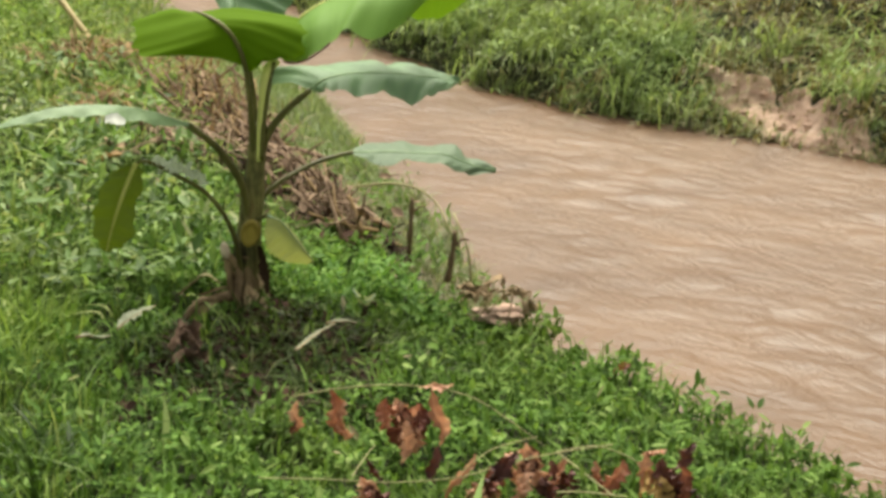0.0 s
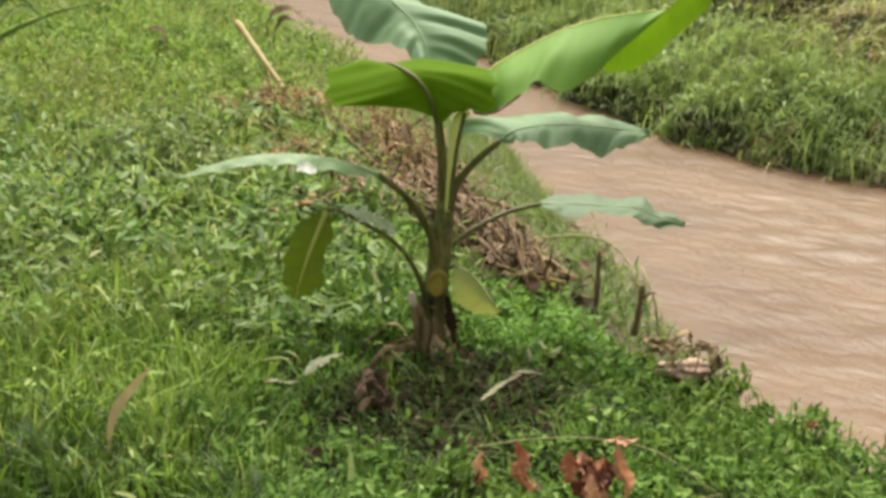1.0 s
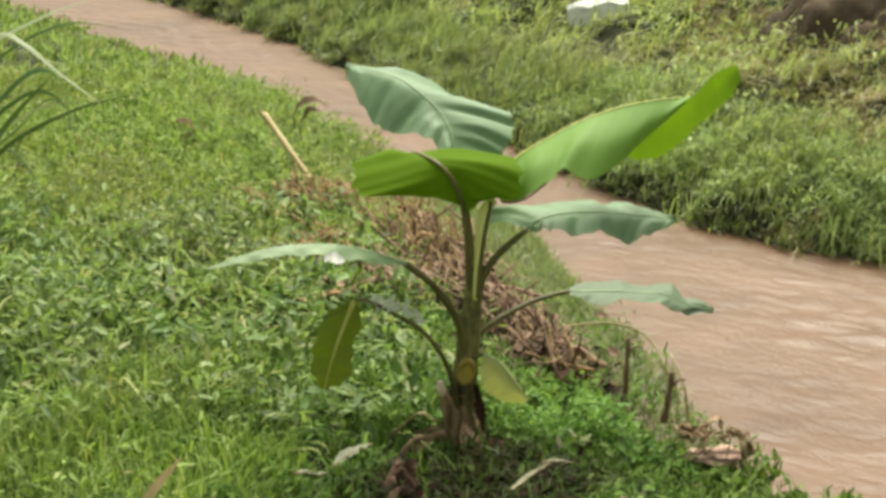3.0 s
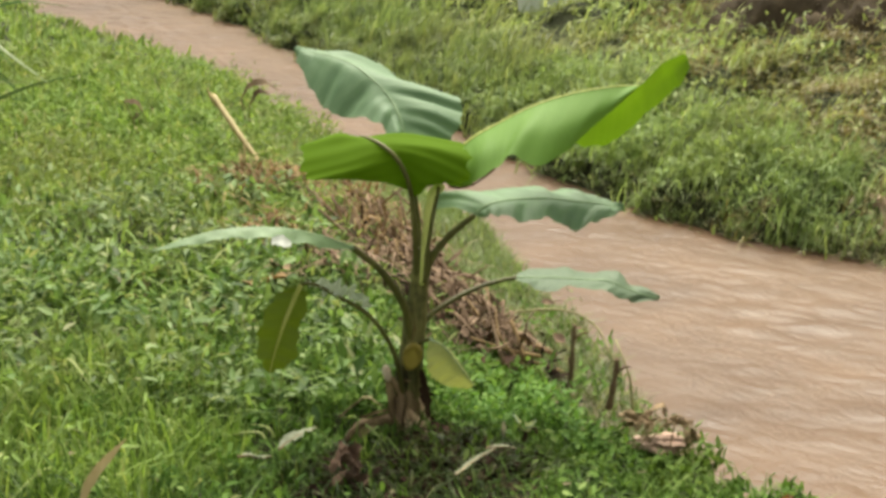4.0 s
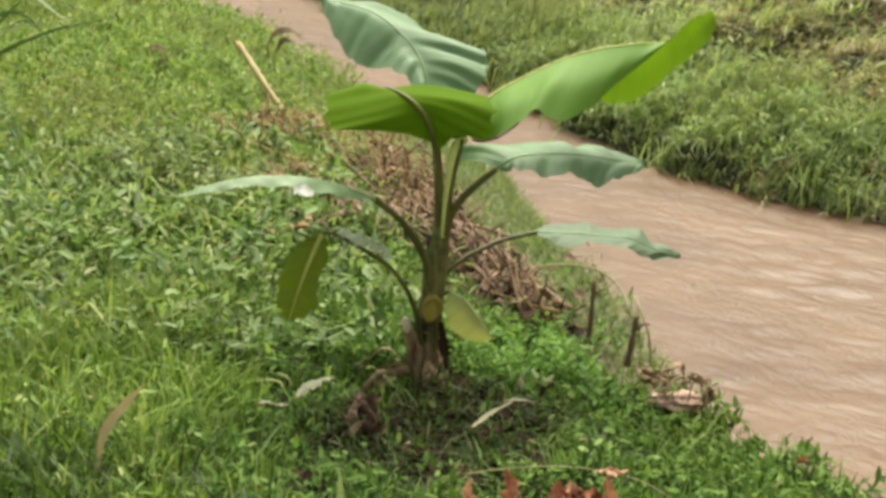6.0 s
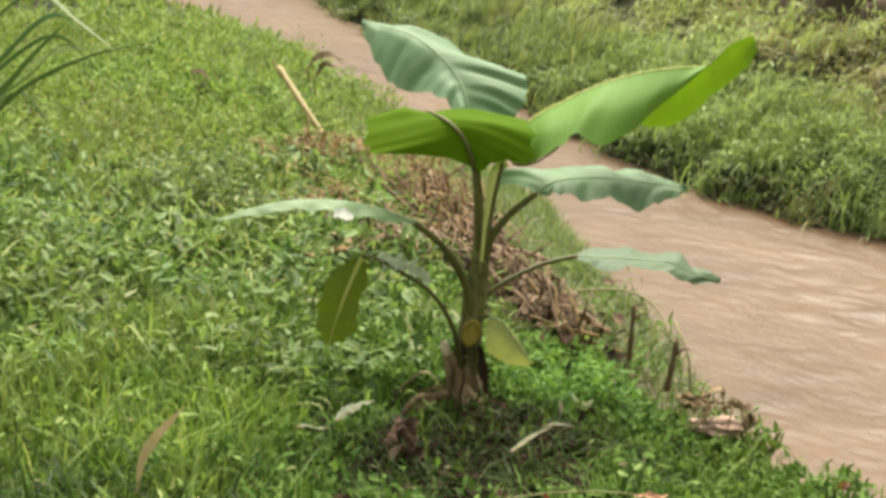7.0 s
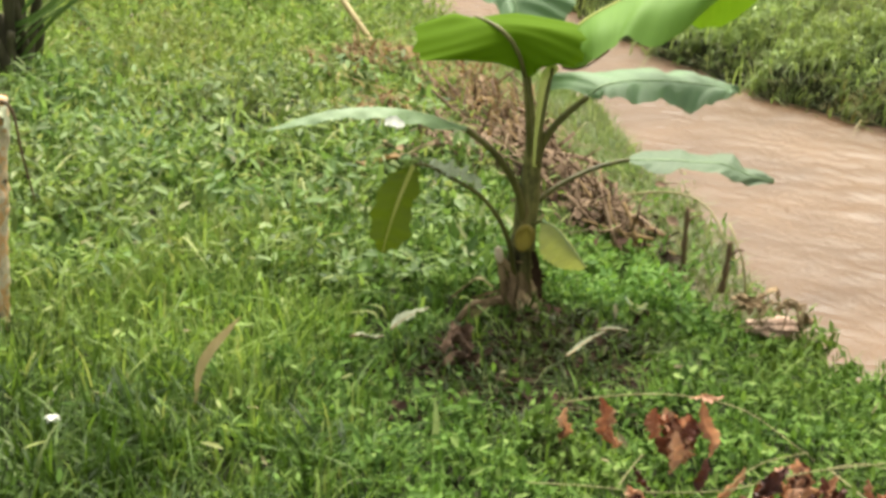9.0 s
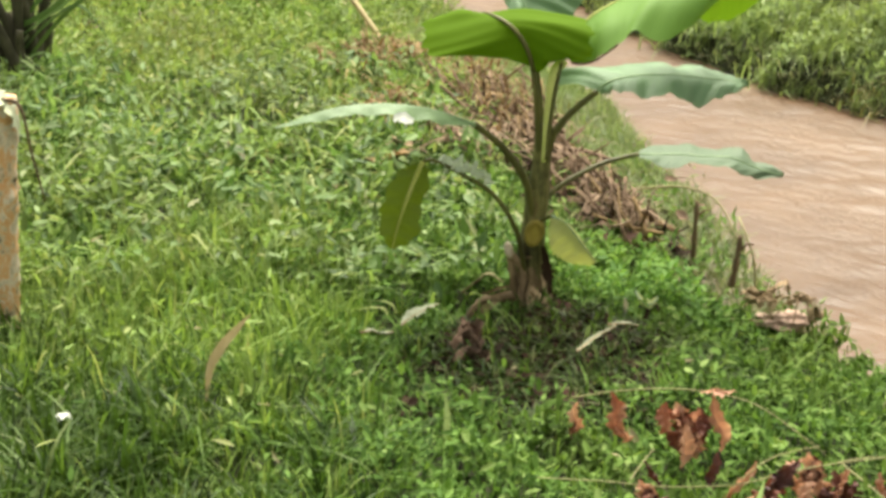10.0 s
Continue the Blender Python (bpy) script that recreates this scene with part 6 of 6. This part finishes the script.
# grass over bare earth under the plant, the shade there put into its dark colour
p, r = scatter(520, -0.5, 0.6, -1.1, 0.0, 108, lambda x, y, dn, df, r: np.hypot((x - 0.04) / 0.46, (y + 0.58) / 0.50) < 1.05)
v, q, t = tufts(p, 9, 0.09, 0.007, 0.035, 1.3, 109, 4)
stuff("shaded_grass", mesh_from("shaded_grass", v, [q, t], M_UNDER_GRASS), M_UNDER_GRASS, "sparse grass over bare earth, the plant's shade in its dark colour", "grass")

# dark leaves added on the earth under the plant to stand for its shade
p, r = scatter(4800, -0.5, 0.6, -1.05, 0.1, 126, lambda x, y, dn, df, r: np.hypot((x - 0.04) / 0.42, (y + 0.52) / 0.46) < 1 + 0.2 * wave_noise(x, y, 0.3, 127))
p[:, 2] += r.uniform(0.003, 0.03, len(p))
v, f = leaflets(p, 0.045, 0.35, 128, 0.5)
stuff("shade_leaves", mesh_from("shade_leaves", v, [f], M_SHADE_BROWN), M_SHADE_BROWN, "dark leaves standing for the shade under the plant", "leaf litter")

# long arching blades standing out of the meadow
p, r = scatter(170, -2.6, -0.7, -1.2, 3.0, 110, near_bank)
v, q, t = blades(p, 0.30, 0.009, 1.0, 111, 6, 1.0)
stuff("long_grass", mesh_from("long_grass", v, [q, t], M_GRASS), M_GRASS, "long arching light green blades of grass", "grass")

# bleached and brown bits of dead leaf strewn over the meadow
p, r = scatter(230, -3.4, 1.4, -1.9, 5.5, 94, near_bank)
p[:, 2] += r.uniform(0.03, 0.11, len(p))
v, f = leaflets(p, 0.05, 0.5, 95, 0.3)
stuff("leaf_litter", mesh_from("leaf_litter", v, [f], M_LITTER), M_LITTER, "bleached and brown bits of dead leaf among the weeds", "leaf litter")

# withered tussocks in the meadow
p, r = scatter(900, -4.4, 0.2, 0.6, 8.0, 105, lambda x, y, dn, df, r: near_bank(x, y, dn, df, r) & (wave_noise(x, y, 1.1, 106) > 0.15))
v, q, t = tufts(p, 8, 0.13, 0.010, 0.05, 1.2, 107)
stuff("withered_grass", mesh_from("withered_grass", v, [q, t], M_DRY), M_DRY, "withered straw-coloured grass in the meadow", "grass")

# tall leafy weeds round the foot of the cane
p, r = scatter(5200, -2.7, -1.5, 1.9, 3.5, 149, lambda x, y, dn, df, r: r.random(len(x)) < smooth(1.15, 0.3, np.hypot((x + 2.25) / 0.5, (y - 2.75) / 0.75) + 0.25 * wave_noise(x, y, 0.4, 150)))
p[:, 2] += r.uniform(0.05, 0.22, len(p)) * smooth(1.2, 0.2, np.hypot((p[:, 0] + 2.25) / 0.5, (p[:, 1] - 2.75) / 0.75))
v, f = leaflets(p, 0.075, 0.7, 151, 0.24)
stuff("tall_weeds", mesh_from("tall_weeds", v, [f], M_CREEPER), M_CREEPER, "tall leafy green weeds round the cane's foot", "weeds")

# soft fine grass on the shore behind the heap
p, r = scatter(70000, -1.6, 1.2, 0.5, 9.0, 69, lambda x, y, dn, df, r: (dn > -0.10) & (dn < 0.85 + 0.2 * wave_noise(x, y, 0.8, 76)) & (y > 0.75) & ((dn > 0.26) | (y > 2.0) | (r.random(len(x)) < 0.2)))
v, q, t = blades(p, 0.11, 0.007, 0.7, 70)
stuff("fine_grass", mesh_from("fine_grass", v, [q, t], M_SHORE), M_SHORE, "soft fine grass along the shore", "grass")

# the meadow farther off
p, r = scatter(15000, -12.0, 0.2, 5.0, 24.0, 81, lambda x, y, dn, df, r: near_bank(x, y, dn, df, r) & (r.random(len(x)) < 1.25 - y / 24))
v, q, t = tufts(p, 8, 0.09 + 0.08 * np.repeat(smooth(0.2, 1.2, banks(p[:, 0], p[:, 1])[0]), 8), 0.020, 0.06, 0.9, 82)
stuff("far_meadow_grass", mesh_from("far_meadow_grass", v, [q, t], M_WEED_LIGHT), M_WEED_LIGHT, "yellow-green grass of the farther meadow", "grass")

# the far bank: overhanging grass at the water, mixed grass up the slope, drier on the crown
for lo, hi, seed, mt, name, label in ((0.5, 5.6, 83, M_BUSH, "overhanging_grass", "tall soft green grass hanging over the water"),
                                      (5.4, 14.0, 84, M_OLIVE, "olive_grass", "dull olive grass on the far bank upstream")):
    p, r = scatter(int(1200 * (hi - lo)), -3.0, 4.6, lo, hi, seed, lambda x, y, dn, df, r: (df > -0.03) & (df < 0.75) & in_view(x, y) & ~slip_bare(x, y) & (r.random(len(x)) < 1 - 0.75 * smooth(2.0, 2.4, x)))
    v, q, t = tufts(p, 20, np.repeat(0.10 + 0.18 * np.clip(0.5 + 0.8 * wave_noise(p[:, 0], p[:, 1], 0.5, 125), 0, 1.3), 20), np.repeat(0.0055 + 0.0006 * np.clip(p[:, 1] - 2, 0, 9), 20), 0.06, 1.15, seed + 1, 4, -0.5, 1.0)
    stuff(name, mesh_from(name, v, [q, t], mt), mt, label, "grass")
# small-leaved weeds filling the overhanging grass
p, r = scatter(90000, -1.0, 3.4, 0.8, 6.4, 156, lambda x, y, dn, df, r: (df > 0.04) & (df < 0.85) & in_view(x, y) & ~slip_bare(x, y) & (r.random(len(x)) < 1 - 0.8 * smooth(1.9, 2.3, x)) & (wave_noise(x, y, 0.16, 157, 2) > -0.35))
p[:, 2] += r.uniform(0.3, 1.0, len(p)) * (0.06 + 0.13 * np.clip(0.5 + 0.8 * wave_noise(p[:, 0], p[:, 1], 0.5, 125), 0, 1.3))
v, f = leaflets(p, 0.048, 0.75, 158, 0.28)
stuff("bank_weeds", mesh_from("bank_weeds", v, [f], M_BUSH), M_BUSH, "soft small-leaved weeds among the overhanging grass", "weeds")
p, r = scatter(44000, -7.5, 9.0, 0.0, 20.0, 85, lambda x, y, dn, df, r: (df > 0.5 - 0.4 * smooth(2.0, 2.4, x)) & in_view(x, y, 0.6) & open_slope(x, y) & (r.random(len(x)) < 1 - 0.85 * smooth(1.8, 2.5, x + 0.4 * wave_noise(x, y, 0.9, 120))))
v, q, t = tufts(p, 10, np.repeat(0.05 + 0.15 * np.clip(0.5 + 0.8 * wave_noise(p[:, 0], p[:, 1], 0.45, 124), 0, 1.3), 10), np.repeat(0.009 + 0.0008 * np.clip(p[:, 1] - 2, 0, 12), 10), 0.06, 1.5, 86, 3, -0.4, 0.7)
stuff("slope_grass", mesh_from("slope_grass", v, [q, t], M_FAR), M_FAR, "dense mixed grass covering the far bank", "grass")
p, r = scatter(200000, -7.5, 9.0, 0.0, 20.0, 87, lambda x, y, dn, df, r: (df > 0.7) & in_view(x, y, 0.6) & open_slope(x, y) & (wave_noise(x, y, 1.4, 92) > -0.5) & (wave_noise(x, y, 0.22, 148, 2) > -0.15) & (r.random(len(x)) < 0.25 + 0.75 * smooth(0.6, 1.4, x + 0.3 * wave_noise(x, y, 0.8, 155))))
p[:, 2] += r.uniform(0.02, 0.15, len(p))
v, f = leaflets(p, 0.046 + 0.003 * np.clip(p[:, 1] - 3, 0, 10), 0.7, 88, 0.3)
stuff("slope_weeds", mesh_from("slope_weeds", v, [f], M_FAR), M_FAR, "leafy weeds tangled through the far bank's grass", "weeds")
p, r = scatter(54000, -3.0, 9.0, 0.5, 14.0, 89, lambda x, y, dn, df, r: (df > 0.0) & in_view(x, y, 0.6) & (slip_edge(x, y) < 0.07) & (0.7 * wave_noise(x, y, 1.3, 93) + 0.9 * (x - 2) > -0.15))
v, q, t = tufts(p, 12, 0.09, 0.007, 0.07, 1.6, 90, 3, -0.4, 0.9)
stuff("dry_slope_grass", mesh_from("dry_slope_grass", v, [q, t], M_DRY), M_DRY, "withered yellow-brown grass on the far bank", "grass")

# muddy grass at the foot of the far bank
p, r = scatter(9000, 0.6, 4.4, 1.2, 6.0, 121, lambda x, y, dn, df, r: (df > -0.03) & (df < 0.13 + 0.05 * wave_noise(x, y, 0.4, 122)) & in_view(x, y))
v, q, t = tufts(p, 6, 0.07, 0.008, 0.04, 1.3, 123)
stuff("muddy_grass", mesh_from("muddy_grass", v, [q, t], M_MUD_GRASS), M_MUD_GRASS, "low grey-green grass at the far water's edge", "grass")

# pale grass fringing the far shore upstream
p, r = scatter(9000, -5.0, 0.5, 7.5, 16.0, 113, lambda x, y, dn, df, r: (df > -0.04) & (df < 0.16 + 0.08 * wave_noise(x, y, 0.9, 114)))
v, q, t = tufts(p, 8, 0.10, 0.010, 0.04, 1.0, 115)
stuff("pale_shore_grass", mesh_from("pale_shore_grass", v, [q, t], M_PALE_GRASS), M_PALE_GRASS, "pale low grass fringing the far shore", "grass")

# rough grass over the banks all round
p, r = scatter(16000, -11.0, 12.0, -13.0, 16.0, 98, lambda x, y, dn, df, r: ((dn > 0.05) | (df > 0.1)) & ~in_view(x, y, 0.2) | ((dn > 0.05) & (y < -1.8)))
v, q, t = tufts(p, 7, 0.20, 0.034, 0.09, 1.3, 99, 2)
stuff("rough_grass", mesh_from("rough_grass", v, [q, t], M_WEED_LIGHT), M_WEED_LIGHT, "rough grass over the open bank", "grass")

# wet mud laid bare along the near shore
mx, my = np.meshgrid(np.linspace(-0.3, 1.9, 130), np.linspace(0.0, 2.4, 140), indexing="xy")
mx, my = mx.ravel(), my.ravel()
mdn, _ = banks(mx, my)
msk = smooth(-0.12, -0.02, mdn) * smooth(0.34, 0.2, mdn + 0.08 * wave_noise(mx, my, 0.35, 129)) * smooth(0.05, 0.3, my) * smooth(2.3, 1.9, my)
mz = ground_z(mx, my) - 0.03 + 0.036 * msk + 0.006 * msk * wave_noise(mx, my, 0.12, 130, 3)
i, j = np.meshgrid(np.arange(139), np.arange(129), indexing="ij")
mf = np.stack([i * 130 + j, i * 130 + j + 1, (i + 1) * 130 + j + 1, (i + 1) * 130 + j], -1).reshape(-1, 4)
tagged(new("mud_bank", mesh_from("mud_bank", np.stack([mx, my, mz], 1), [mf], M_MUD)), "wet grey-brown mud along the shore", "mud", kind="structure")

# broken lumps of clay along the slip
lv, lf, k0 = [], [], 0
r = np.random.default_rng(112)
bmx = bmesh.new()
bmesh.ops.create_icosphere(bmx, subdivisions=2, radius=1.0)
unit = np.array([v.co[:] for v in bmx.verts])
tri = np.array([[v.index for v in f.verts] for f in bmx.faces])
bmx.free()
for k in range(1500):
    x, y = r.uniform(1.9, 4.2), r.uniform(1.2, 5.0)
    if slip_edge(x, y) < 0.0:
        continue
    s = r.uniform(0.005, 0.026)
    lv.append(unit * (1 + 0.2 * r.normal(size=(len(unit), 1))) * s * np.array([1, 1, 0.6]) + np.array([x, y, float(ground_z(x, y)) + 0.02]))
    lf.append(tri + k0)
    k0 += len(unit)
stuff("clay_lumps", mesh_from("clay_lumps", np.vstack(lv), [np.vstack(lf)], M_CLAY, smooth=False), M_CLAY, "broken pale clay lumps on the slip", "clay")

# bare clay slipping from the far bank
cx, cy = np.meshgrid(np.linspace(SLIP_A.x - 0.7, SLIP_B.x + 0.7, 190), np.linspace(min(SLIP_A.y, SLIP_B.y) - 0.9, max(SLIP_A.y, SLIP_B.y) + 0.9, 190), indexing="xy")
cx, cy = cx.ravel(), cy.ravel()
msk = smooth(-0.05, 0.05, slip_edge(cx, cy))
cz = ground_z(cx, cy) - 0.03 + 0.056 * msk + msk * (0.014 * wave_noise(cx, cy, 0.22, 97, 4) - 0.010 * np.abs(wave_noise(cx, cy, 0.4, 119, 3)))
i, j = np.meshgrid(np.arange(189), np.arange(189), indexing="ij")
cf = np.stack([i * 190 + j, i * 190 + j + 1, (i + 1) * 190 + j + 1, (i + 1) * 190 + j], -1).reshape(-1, 4)
tagged(new("clay_slip", mesh_from("clay_slip", np.stack([cx, cy, cz], 1), [cf], M_CLAY)), "pale pinkish clay slipping down the far bank", "clay", kind="structure")
